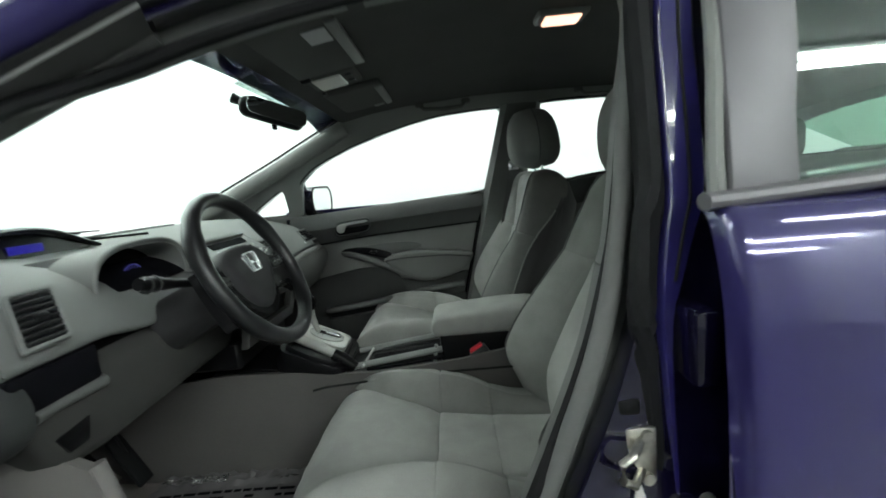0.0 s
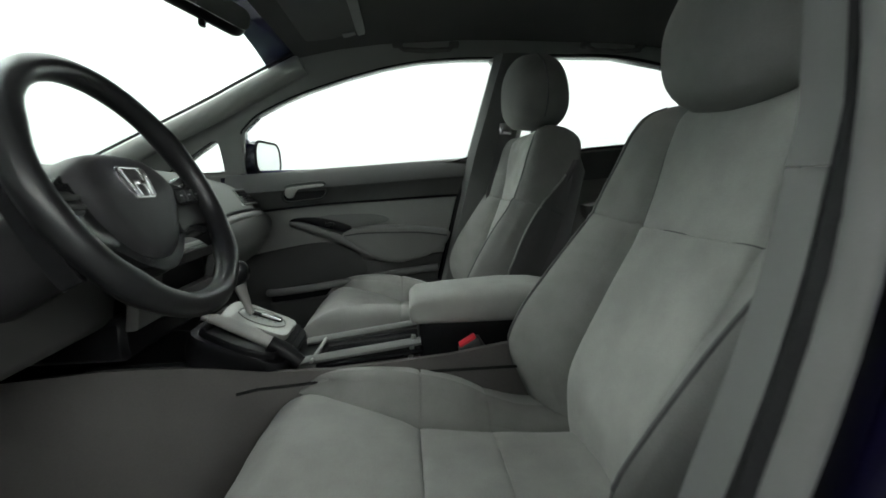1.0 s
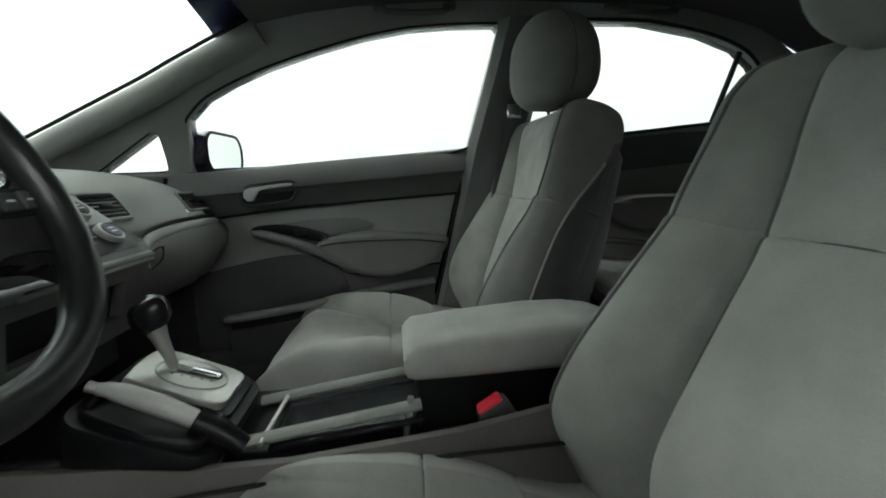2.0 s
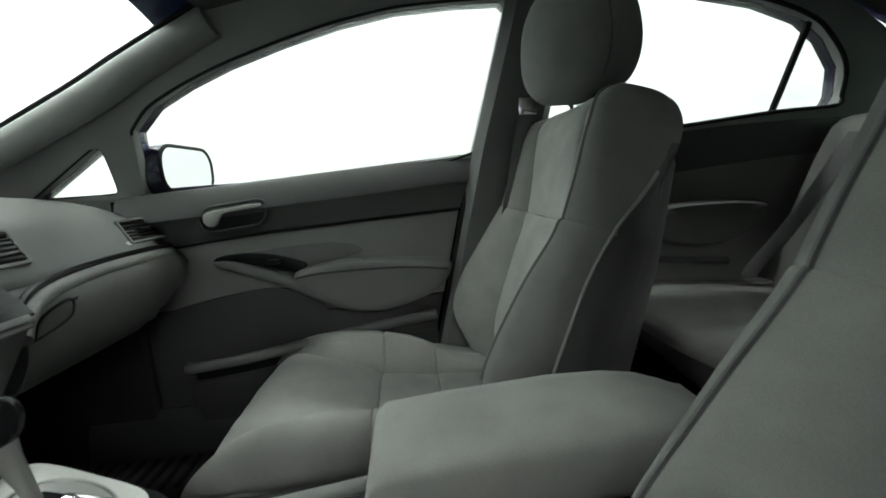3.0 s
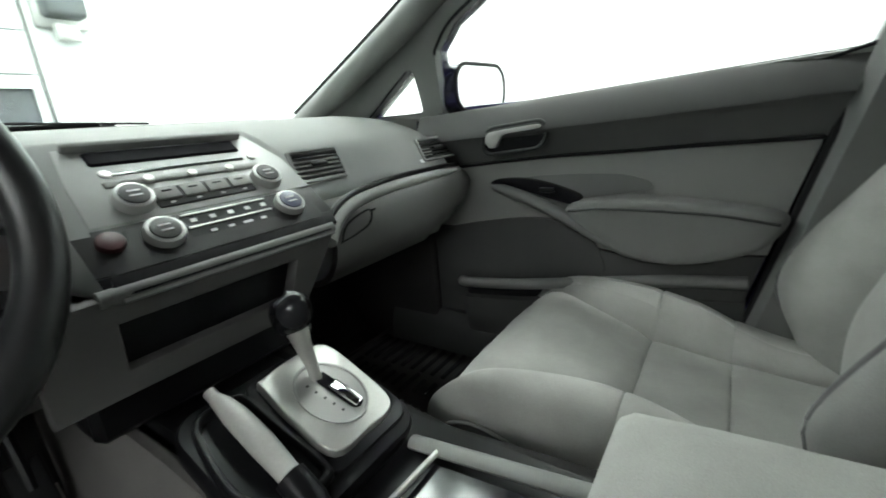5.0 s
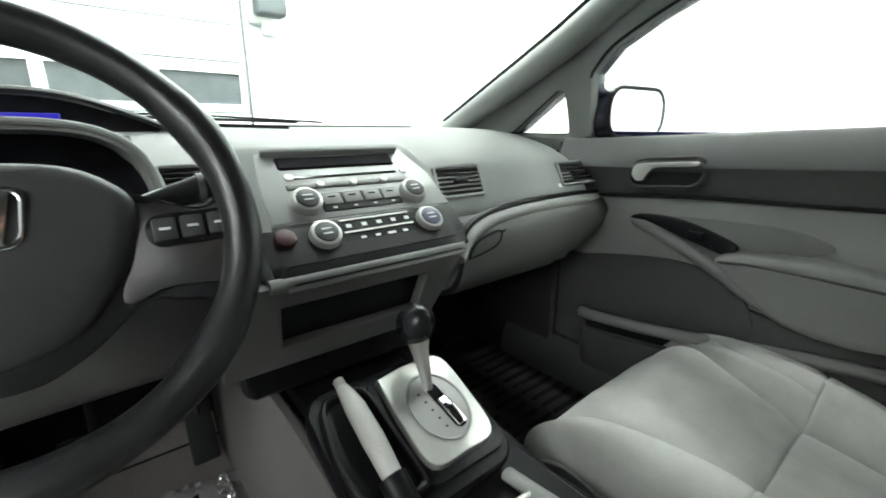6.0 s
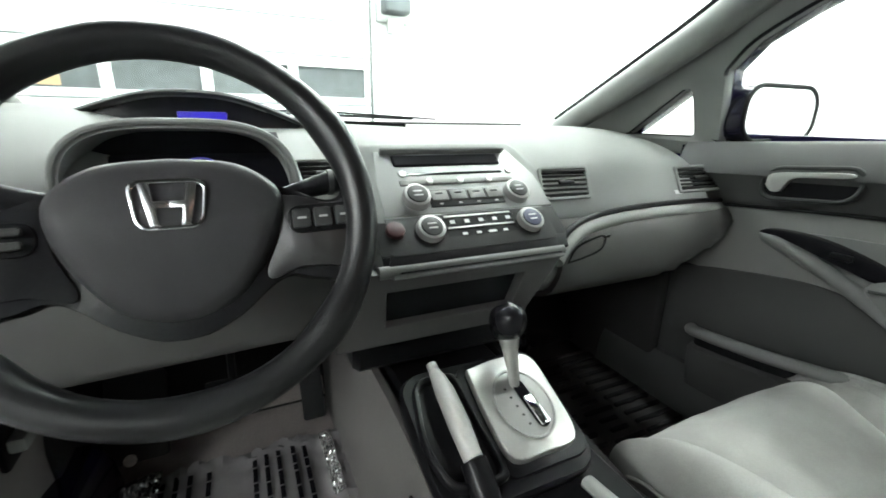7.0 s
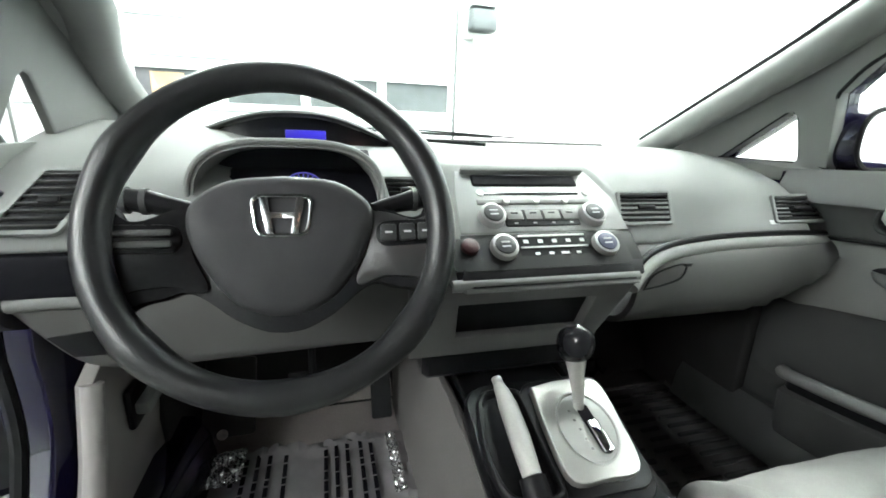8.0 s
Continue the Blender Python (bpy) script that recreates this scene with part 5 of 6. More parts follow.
for k, x in enumerate(np.linspace(0, 1, 22)):
    zt = 0.893 + (0.943 - 0.893) * x
    zb = np.interp(x, [0, 0.2, 0.6, 1], [0.742, 0.768, 0.789, 0.804])
    prof = [(0.70, zt - 0.004), (0.677, zt), (0.668, zt - 0.006), (0.655, zt - 0.035), (0.6405, zt - 0.066), (0.6405, zt - 0.070), (0.652, zt - 0.082), (0.662, zb + 0.014), (0.668, zb)]
    x0, x1 = -0.615, 0.282
    rows.append([p3(x0 + (x1 - x0) * x - 0.30 * (zt - z) * (x > 0.7) * (x - 0.7) / 0.3, y, z) for y, z in prof])
part("upper_trim", sheet(rows, 0.008), DOOR_DARK, door, "charcoal upper door trim")
mid = [(-0.63, 0.742), (-0.44, 0.766), (-0.25, 0.782), (-0.077, 0.79), (0.1, 0.798), (0.235, 0.803), (0.18, 0.585), (-0.1, 0.565), (-0.3, 0.60), (-0.63, 0.60)]
part("door_panel", plate(mid, 0.03, on_door(0.69), r=0.004), DOOR_CLOTH, door, "grey cloth door panel")
# door panel below the armrest, split off to paint its shade darker
lower_door = [(-0.66, 0.598), (-0.3, 0.598), (-0.1, 0.563), (0.178, 0.583), (0.14, 0.44), (0.11, 0.34), (-0.66, 0.34)]
part("lower_panel", plate(lower_door, 0.03, on_door(0.687), r=0.006), TRIM_DARKENED, door, "lower door panel, darkened as in shade")
part("panel_edge", tube([p3(u, 0.658, v) for u, v in spline([(-0.63, 0.742), (-0.44, 0.766), (-0.25, 0.782), (-0.077, 0.79), (0.1, 0.798), (0.235, 0.803)], 20)], 0.004, 8), RUBBER, door)
part("insert", plate([tuple(p) for p in spline([(-0.38, 0.727), (-0.25, 0.74), (-0.1, 0.742), (-0.03, 0.725), (-0.05, 0.705), (-0.2, 0.69), (-0.38, 0.727)], 30)][:-1], 0.004, on_door(0.659), r=0.002), TRIM_MID, door, "darker insert over the armrest")
arm_out = [tuple(p) for p in spline([(-0.205, 0.662), (-0.185, 0.682), (-0.13, 0.693), (-0.03, 0.698), (0.1, 0.688), (0.19, 0.674), (0.203, 0.65), (0.17, 0.603), (0.10, 0.572), (0.02, 0.557), (-0.06, 0.566), (-0.13, 0.60), (-0.185, 0.637), (-0.205, 0.662)], 60)][:-1]
rings = []
for w, k in ((0.66, 1.0), (0.645, 1.0), (0.633, 0.985), (0.624, 0.95), (0.619, 0.88), (0.617, 0.7)):
    rings.append([p3(0.0 + u * k, w, 0.632 + (v - 0.632) * k) for u, v in arm_out])
part("armrest", loft(rings), ARM_CLOTH, door, "padded grey door armrest")
part("grip_bar", tube([p3(x, y, z) for x, y, z in spline([(-0.392, 0.652, 0.717), (-0.34, 0.640, 0.703), (-0.27, 0.634, 0.678), (-0.19, 0.632, 0.641), (-0.12, 0.634, 0.602), (-0.05, 0.642, 0.572), (0.03, 0.652, 0.556)], 26)], [0.008] + [0.0145] * 20 + [0.013, 0.012, 0.010, 0.008, 0.005], 12), TRIM_MID, door, "grey pull bar running under the switches")
part("armrest_seam", tube([p3(u, 0.6185, v) for u, v in spline([(-0.19, 0.665), (-0.12, 0.672), (0.0, 0.672), (0.1, 0.668), (0.19, 0.655)], 18)], 0.003, 6), PLASTIC_DARK, door)
sw = part("switch_panel", plate([tuple(p) for p in spline([(-0.392, 0.722), (-0.372, 0.732), (-0.308, 0.734), (-0.24, 0.722), (-0.17, 0.696), (-0.185, 0.676), (-0.24, 0.688), (-0.33, 0.712), (-0.392, 0.722)], 40)][:-1], 0.02, lambda u, v, w: p3(u, 0.656 - w, v), r=0.003), GLOSS_BLACK, door, "gloss black window switch panel")
part("window_switch", rbox(0.034, 0.012, 0.012, 0.003, 2, Matrix.Translation(p3(-0.245, 0.634, 0.708))), BLACK, sw)
pk = [tuple(p) for p in spline([(-0.56, 0.59), (-0.47, 0.612), (-0.3, 0.637), (-0.2, 0.625), (-0.14, 0.585), (-0.128, 0.5), (-0.30, 0.465), (-0.56, 0.42), (-0.56, 0.59)], 40)][:-1]
part("speaker_panel", plate(pk, 0.008, on_door(0.662), r=0.004), TRIM_DARKENED, door, "lower door speaker panel, darkened as in shade")
rail = spline([(-0.475, 0.615, 0.462), (-0.46, 0.603, 0.463), (-0.35, 0.602, 0.473), (-0.25, 0.61, 0.484), (0.0, 0.648, 0.512), (0.155, 0.652, 0.528)], 28)
part("pocket_rail", tube([p3(*p) for p in rail], 0.0135, 10, flat=1.0), TRIM_MID, door, "grey door pocket edge")
rows = [[p3(x, y + o, z + dz) for o, dz in ((0.012, -0.038), (0.0, -0.044), (0.004, -0.10), (0.016, -0.15), (0.03, -0.17))] for x, y, z in rail]
part("pocket_front", sheet(rows, 0.008), TRIM_DARKENED, door, "grey door pocket front")
part("pocket_gap", sheet([[p3(x, y + 0.02, z + dz) for dz in (0.0, -0.06)] for x, y, z in rail], 0.004), BLACK, door, "black slot of the door pocket")
HC = (-0.33, 0.828)


def handle_outline(w, h, r, du=0.0, dv=0.0):
    return [(HC[0] + du + u + 0.12 * v, HC[1] + dv + v + 0.09 * u) for u, v in rrect(w, h, r)]


bez = part("handle_bezel", plate(handle_outline(0.172, 0.072, 0.032), 0.014, on_door(0.657), r=0.005, holes=[handle_outline(0.152, 0.054, 0.024)]), PLASTIC_DARK, door, "charcoal handle surround")
part("handle_well", plate(handle_outline(0.154, 0.056, 0.024), 0.003, on_door(0.652)), GLOSS_BLACK, bez)
part("door_handle", plate([tuple(p) for p in spline([(HC[0] - 0.07, HC[1] - 0.008), (HC[0] - 0.062, HC[1] + 0.014), (HC[0] - 0.01, HC[1] + 0.022), (HC[0] + 0.062, HC[1] + 0.028), (HC[0] + 0.066, HC[1] + 0.02), (HC[0] + 0.02, HC[1] + 0.015), (HC[0] - 0.02, HC[1] + 0.010), (HC[0] - 0.034, HC[1] - 0.004), (HC[0] - 0.042, HC[1] - 0.018), (HC[0] - 0.058, HC[1] - 0.02), (HC[0] - 0.07, HC[1] - 0.008)], 40)][:-1], 0.014, on_door(0.65), r=0.005, seg=3), SILVER, door, "bright silver inner door handle")
part("shut_line", tube([p3(0.292, 0.665, 0.945), p3(0.247, 0.662, 0.80), p3(0.16, 0.66, 0.44), p3(0.13, 0.66, 0.34)], 0.010, 8), RUBBER, door, "black door edge seal")

mir = thing("door_mirror", "dark blue door mirror with clear glass", "car mirror", (-0.52, 0.825, 0.957))
shell = []
for x, k in ((0.012, 0.93), (0.016, 1.0), (0.004, 1.03), (-0.03, 1.03), (-0.07, 0.96), (-0.1, 0.78), (-0.115, 0.4)):
    shell.append([(x + 0.10 * u, 0.0 + u * k, v * k + 0.004) for u, v in rrect(0.245, 0.13, 0.052, 7)])
part("housing", loft(shell), BLUE_SHADED, mir, "dark blue mirror shell")
part("mirror_glass", plate(rrect(0.226, 0.113, 0.044, 8), 0.003, lambda u, v, w: (0.0165 + w + 0.10 * u, u, v + 0.004)), MIRROR, mir, "mirror glass reflecting the white wall")
part("glass_rim", tube([(0.018 + 0.10 * u, u, v + 0.004) for u, v in rrect(0.236, 0.122, 0.048, 8)], 0.0055, 8, closed=True, up=(1, 0, 0)), RUBBER, mir, "black rim round the mirror glass")
part("stem", tube([(-0.06, -0.06, -0.035), (-0.06, -0.105, -0.05)], [0.03, 0.025], 12), BLUE, mir)
part("sail", plate([(-0.11, -0.065), (-0.02, -0.065), (-0.02, 0.06), (-0.035, 0.09)], 0.02, lambda u, v, w: (u - 0.01, -0.11 + w - 0.29 * v, v), r=0.004), PLASTIC_DARK, mir)

# B pillar trim and rear door behind the passenger seat
part("b_pillar_trim", sheet([[in_car((x, glass_y(max(z, 0.9)) - 0.02 - b, z)) for x, b in ((x0, 0.0), (x0 + 0.02, 0.025), ((x0 + x1) / 2, 0.035), (x1 - 0.02, 0.025), (x1, 0.0))] for z, x0, x1 in ((0.3, 0.12, 0.42), (0.45, 0.16, 0.42), (0.8, 0.25, 0.43), (0.945, 0.285, 0.45), (1.1, 0.325, 0.48), (1.28, 0.37, 0.52))], 0.01), TRIM_MID, car, "grey centre pillar trim")
rdoor = thing("rear_door", "closed rear passenger door with dark upper trim", "car door", (0.85, 0.70, 0.35))


def r3(x, y, z):
    return Vector((x, y, z)) - Vector((0.85, 0.70, 0.35))


part("door_panel", plate([(0.43, 0.36), (0.44, 0.86), (1.3, 0.9), (1.3, 0.75), (1.1, 0.45), (1.0, 0.36)], 0.03, lambda u, v, w: r3(u, 0.69 - w, v), r=0.004), DOOR_CLOTH, rdoor, "grey cloth rear door panel")
part("upper_trim", sheet([[r3(x, y, zt - dz) for y, dz in ((0.70, 0.004), (0.67, 0), (0.652, 0.014), (0.648, 0.05), (0.655, 0.11), (0.665, 0.125))] for x, zt in ((0.43, 0.95), (0.75, 0.966), (1.1, 0.992), (1.35, 1.0))], 0.008), DOOR_DARK, rdoor, "charcoal rear upper door trim")
arm_rear = [tuple(p) for p in spline([(0.72, 0.755), (0.8, 0.772), (0.95, 0.772), (1.06, 0.76), (1.07, 0.735), (1.03, 0.69), (0.93, 0.655), (0.82, 0.66), (0.74, 0.70), (0.72, 0.755)], 40)][:-1]
rings = [[r3(0.9 + (u - 0.9) * k, y, 0.715 + (v - 0.715) * k) for u, v in arm_rear] for y, k in ((0.665, 1.0), (0.64, 1.0), (0.622, 0.96), (0.614, 0.86), (0.612, 0.6))]
part("armrest", loft(rings), ARM_CLOTH, rdoor, "padded rear door armrest")
part("pocket_edge", tube([r3(0.55, 0.655, 0.60), r3(0.75, 0.652, 0.625), r3(0.98, 0.655, 0.60)], 0.01, 8), TRIM_MID, rdoor)
part("door_handle", tube([r3(0.56, 0.635, 0.885), r3(0.66, 0.63, 0.895)], 0.009, 10), CHROME, rdoor)


# ---- driver side: pillar jamb, rear door, open front door ----
jamb = [(1.30, 0.405, 0.45), (1.16, 0.388, 0.432), (1.04, 0.382, 0.428), (0.95, 0.378, 0.421), (0.91, 0.37, 0.408), (0.85, 0.361, 0.388), (0.80, 0.357, 0.374), (0.70, 0.361, 0.374), (0.60, 0.366, 0.378), (0.45, 0.366, 0.378), (0.3, 0.355, 0.367)]


def jamb_y(z):
    return -np.interp(z, [0.3, 0.8, 0.95, 1.3], [0.80, 0.795, 0.775, 0.70])


rows = []
for z, a, b in spline(jamb, 26):
    rows.append([in_car((x, jamb_y(z) - dy, z)) for x, dy in ((a - 0.004, -0.03), (a, 0.0), (a + 0.004, 0.004), (b - 0.004, 0.004), (b, 0.0), (b + 0.002, -0.05))])
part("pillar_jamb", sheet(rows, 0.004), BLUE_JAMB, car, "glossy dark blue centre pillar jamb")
part("jamb_groove", tube([in_car(((a + b) / 2 + 0.002, jamb_y(z) - 0.004, z)) for z, a, b in spline(jamb[:6], 14)], 0.0022, 6), RUBBER, car)
part("jamb_seal", tube([in_car((a - 0.016, jamb_y(z) + 0.012, z)) for z, a, b in spline(jamb, 26)], 0.017, 8), RUBBER, car, "black pillar seal")
part("pillar_trim_edge", tube([in_car((x, y, z)) for x, y, z in spline([(0.40, -0.645, 1.25), (0.362, -0.70, 1.06), (0.335, -0.735, 0.91), (0.295, -0.765, 0.775), (0.225, -0.785, 0.61), (0.16, -0.78, 0.45)], 20)], 0.013, 10), TRIM_MID, car, "grey pillar edge trim")
for x, z in ((0.315, 0.70), (0.318, 0.60), (0.30, 0.55)):
    part("jamb_clip", rbox(0.03, 0.012, 0.022, 0.005, 2, Matrix.Translation(in_car((x, -0.795, z)))), BLACK, car)
part("jamb_hinge", rbox(0.03, 0.05, 0.09, 0.008, 2, Matrix.Translation(in_car((0.392, -0.81, 0.78)))), BLUE_SHADED, car)
part("jamb_hinge", rbox(0.03, 0.05, 0.09, 0.008, 2, Matrix.Translation(in_car((0.392, -0.81, 0.52)))), BLUE_SHADED, car)
part("jamb_bolt", disc(0.009, 0.02, axes(in_car((0.388, -0.845, 0.60)), (1, 0, 0), (0, 0, 1)), 10), STEEL, car)

striker = thing("door_striker", "zinc plated door striker bolted to the blue jamb", "striker", (0.328, -0.80, 0.637))
part("base", rbox(0.038, 0.008, 0.075, 0.006, 2), STEEL, striker)
part("loop", tube([(0.0, -0.002, 0.022), (-0.02, -0.03, 0.02), (-0.034, -0.032, 0.012), (-0.034, -0.032, -0.01), (-0.02, -0.03, -0.018), (0, -0.002, -0.02)], 0.0055, 10), STEEL, striker)
for z in (0.028, -0.028):
    part("bolt", disc(0.008, 0.008, axes((0.006, -0.006, z), (1, 0, 0), (0, 0, 1)), 8), STEEL, striker)
tag = thing("paper_tag", "small white paper tag below the striker", "label", (0.315, -0.812, 0.572))
part("tag_sheet", plate([(-0.012, -0.04), (0.03, -0.04), (0.004, 0.045)], 0.002, lambda u, v, w: (u, -w, v)), LENS, tag)

drear = thing("rear_door", "closed dark blue rear door with a satin window frame", "car door", (0.9, -0.86, 0.3))


def q3(x, y, z):
    return Vector((x, y, z)) - Vector((0.9, -0.86, 0.3))


prof = spline([(0.942, -0.834), (0.936, -0.85), (0.915, -0.864), (0.88, -0.877), (0.84, -0.886), (0.80, -0.891), (0.70, -0.898), (0.55, -0.899), (0.40, -0.88), (0.28, -0.86), (0.22, -0.83)], 26)
rows = []
for x in [0.392, 0.394, 0.398, 0.404, 0.414, 0.5, 0.7, 0.95, 1.2, 1.4, 1.5]:
    inn = np.interp(x, [0.392, 0.394, 0.398, 0.404, 0.414], [0.03, 0.018, 0.006, 0.0015, 0.0])
    rows.append([q3(x, y + inn, z) for z, y in prof])
part("door_skin", sheet(rows, 0.006), BLUE, drear, "glossy dark blue door skin")
part("belt_moulding", tube([q3(0.385, -0.835, 0.944), q3(0.8, -0.833, 0.962), q3(1.3, -0.82, 0.99)], 0.014, 10, flat=0.7), MATTE_FRAME, drear, "grey belt moulding")


def frame_y(z):
    return -np.interp(z, [0.9, 1.1, 1.3], [0.825, 0.775, 0.70])


part("frame_post", plate([(0.416, 0.94), (0.487, 0.95), (0.496, 1.03), (0.51, 1.10), (0.53, 1.2), (0.55, 1.29), (0.462, 1.29), (0.438, 1.16), (0.424, 1.03)], 0.02, lambda u, v, w: q3(u, frame_y(v) - w, v), r=0.004), MATTE_FRAME, drear, "satin grey window post")
part("post_edge", tube([q3(0.408 + 0.145 * max(0, z - 0.95), frame_y(z) - 0.004, z) for z in np.linspace(0.93, 1.28, 8)], 0.010, 8), PLASTIC_GREY, drear)
part("top_frame", tube([q3(x, frame_y(z) - 0.004, z) for x, z in ((0.42, 1.29), (0.7, 1.305), (0.95, 1.285), (1.15, 1.22), (1.3, 1.1), (1.36, 1.0))], 0.02, 10), MATTE_FRAME, drear)
part("window_pane", plate([(0.47, 0.95), (1.3, 0.985), (1.15, 1.2), (0.9, 1.28), (0.53, 1.29)], 0.004, lambda u, v, w: q3(u, frame_y(v) - 0.002 + w, v)), SIDE_GLASS, drear, "green tinted door glass", smooth=False).visible_shadow = False
part("inner_panel", plate([(0.42, 0.36), (0.42, 0.94), (1.35, 0.985), (1.35, 0.8), (1.1, 0.45), (1.0, 0.36)], 0.03, lambda u, v, w: q3(u, -0.74 + w, v), r=0.006), DOOR_CLOTH, drear)

# the driver's door stands open; built closed along x, then swung out
swing = thing("driver_door", "open dark blue driver door with charcoal inner trim", "car door", (-0.66, -0.80, 0.3))
swing.rotation_euler = (0, 0, radians(-66))
part("door_skin", plate([(0.0, -0.02), (1.0, -0.02), (1.03, 0.4), (1.02, 0.63), (-0.02, 0.6), (-0.03, 0.3)], 0.025, lambda u, v, w: (u, -0.09 - w, v), r=0.01), BLUE, swing, "dark blue door skin")
part("door_shell", plate([(0.03, 0.0), (0.97, 0.0), (1.0, 0.4), (0.99, 0.61), (0.0, 0.58), (0.0, 0.3)], 0.06, lambda u, v, w: (u, -0.09 + w, v), r=0.012), BLUE_SHADED, swing, "blue painted door shell")
part("inner_trim", plate([(0.08, 0.04), (0.88, 0.04), (0.93, 0.4), (0.95, 0.62), (0.05, 0.6), (0.05, 0.3)], 0.04, lambda u, v, w: (u, -0.03 + w, v), r=0.012), PLASTIC_DARK, swing, "charcoal inner door trim")
part("upper_trim", plate([(0.05, 0.47), (0.94, 0.51), (0.95, 0.64), (0.05, 0.61)], 0.02, lambda u, v, w: (u, 0.01 + w, v), r=0.008), PLASTIC_DARK, swing)
part("armrest", rbox(0.5, 0.07, 0.09, 0.03, 3, Matrix.Translation((0.55, 0.03, 0.35))), DOOR_CLOTH, swing)
part("door_check", rbox(0.12, 0.02, 0.03, 0.006, 1, Matrix.Translation((0.0, 0.03, 0.3))), STEEL, swing)
part("window_frame", tube([(0.03, -0.04, 0.6), (0.08, -0.02, 0.74), (0.25, 0.0, 0.86), (0.5, 0.03, 0.95), (0.8, 0.04, 0.985), (1.0, 0.035, 0.985), (1.04, 0.0, 0.85), (0.97, -0.05, 0.63)], 0.02, 8), MATTE_FRAME, swing)
for z in (0.12, 0.45):
    part("hinge", rbox(0.09, 0.035, 0.06, 0.008, 2, Matrix.Translation((-0.02, 0.0, z))), BLUE_SHADED, swing)

# ---- roof fittings ----
def visor(name, y0, y1, label):
    v = thing(name, label, "sun visor", (-0.165, (y0 + y1) / 2, 1.318))
    v.rotation_euler = (0, radians(-9), 0)
    w = y1 - y0
    part("pad", rbox(0.19, w, 0.02, 0.009, 3), LINER_PANEL, v, "padded dark grey visor")
    part("edge_bar", rbox(0.028, w * 0.85, 0.012, 0.005, 2, Matrix.Translation((0.083, 0, -0.008))), PLASTIC_GREY, v)
    part("pivot", tube([(-0.085, -0.5 * w - 0.02, 0), (-0.085, 0.5 * w + 0.02, 0)], 0.006, 8), PLASTIC_DARK, v)
    part("clip", rbox(0.03, 0.02, 0.024, 0.006, 2, Matrix.Translation((-0.08, (0.5 * w + 0.012), -0.004))), BLACK, v)
    return v


LINER_PANEL = material("visor cloth", (0.11, 0.111, 0.106), 0.9, grain=0.05, grain_scale=700, bump=0.2, stain=0.05, spec=0.15)
v1 = visor("sun_visor", -0.42, -0.07, "dark grey sun visor with a pale label, folded up")
part("pale_label", rbox(0.05, 0.075, 0.002, 0.0, 1, Matrix.Translation((0.04, -0.09, -0.0115))), WHITE_INK, v1, "pale warning label, unreadable")
v2 = visor("sun_visor", 0.16, 0.52, "dark grey sun visor folded up, passenger side")
part("pale_label", rbox(0.04, 0.035, 0.002, 0.0, 1, Matrix.Translation((0.045, 0.12, -0.0115))), PLASTIC_PALE, v2, "pale label")
maplamp = thing("map_lamp", "overhead lamp unit with a pale lens", "lamp", (-0.19, 0.045, 1.326))
maplamp.rotation_euler = (0, radians(-9), 0)
part("housing", rbox(0.15, 0.15, 0.024, 0.01, 3), LINER_PANEL, maplamp)
part("lens", rbox(0.085, 0.115, 0.012, 0.005, 2, Matrix.Translation((-0.012, 0.0, -0.011))), LENS, maplamp, "frosted white lens")
for s in (1, -1):
    part("lamp_button", rbox(0.02, 0.03, 0.008, 0.003, 1, Matrix.Translation((0.05, s * 0.03, -0.012))), PLASTIC_DARK, maplamp)
dome = thing("dome_lamp", "small lit dome lamp on the headliner", "lamp", (0.42, -0.2, 1.352))
part("housing", rbox(0.12, 0.075, 0.02, 0.008, 3), PLASTIC_GREY, dome)
part("lens", rbox(0.085, 0.055, 0.012, 0.005, 2, Matrix.Translation((0, 0, -0.01))), BULB, dome, "warm lit lens")
for x0, x1 in ((0.03, 0.22), (0.68, 0.88)):
    h = thing("grab_handle", "dark grey grab handle under the roof rail", "handle", ((x0 + x1) / 2, 0.53, 1.30), group="grab handles")
    L = (x1 - x0) / 2
    part("grip", tube([(-L, 0.02, 0.012), (-L + 0.02, -0.012, -0.012), (0, -0.018, -0.018), (L - 0.02, -0.012, -0.012), (L, 0.02, 0.012)], 0.0095, 10, flat=0.8), LINER_PANEL, h)
    for s in (1, -1):
        part("end_cap", rbox(0.035, 0.03, 0.02, 0.007, 2, Matrix.Translation((s * L, 0.02, 0.012))), LINER_PANEL, h)

rvm = thing("rear_view_mirror", "black rear view mirror on the windscreen", "car mirror", (-0.378, 0.025, 1.236))
RM = axes((0, 0, 0), (0.62, 0.76, -0.22), (0.12, 0.16, 0.98))
shell = []
for w, k in ((-0.03, 0.5), (-0.022, 0.82), (-0.008, 0.98), (0.0, 1.0), (0.006, 0.98)):
    shell.append([RM @ Vector((u * k, v * k, -w)) * 1 for u, v in rrect(0.2, 0.06, 0.024, 7)])
shell = [[Vector(p) for p in r] for r in shell]
part("housing", loft(shell), BLACK, rvm, "black mirror shell")
nrm = RM.to_3x3() @ Vector((0, 0, 1))
flip = 1 if nrm.x > 0 else -1
part("mirror_glass", plate(rrect(0.185, 0.047, 0.018, 6), 0.002, lambda u, v, w: RM @ Vector((u, v, flip * (0.0315 if flip > 0 else 0.0065) + flip * w))), MIRROR, rvm, "mirror glass showing the dark cabin")
part("stem", tube([(-0.02, -0.01, 0.005), (-0.06, -0.02, 0.03), (-0.10, -0.03, 0.05)], [0.012, 0.01, 0.016], 10), BLACK, rvm)
part("dip_lever", rbox(0.012, 0.02, 0.016, 0.004, 2, Matrix.Translation((0.0, 0.0, -0.038))), BLACK, rvm)

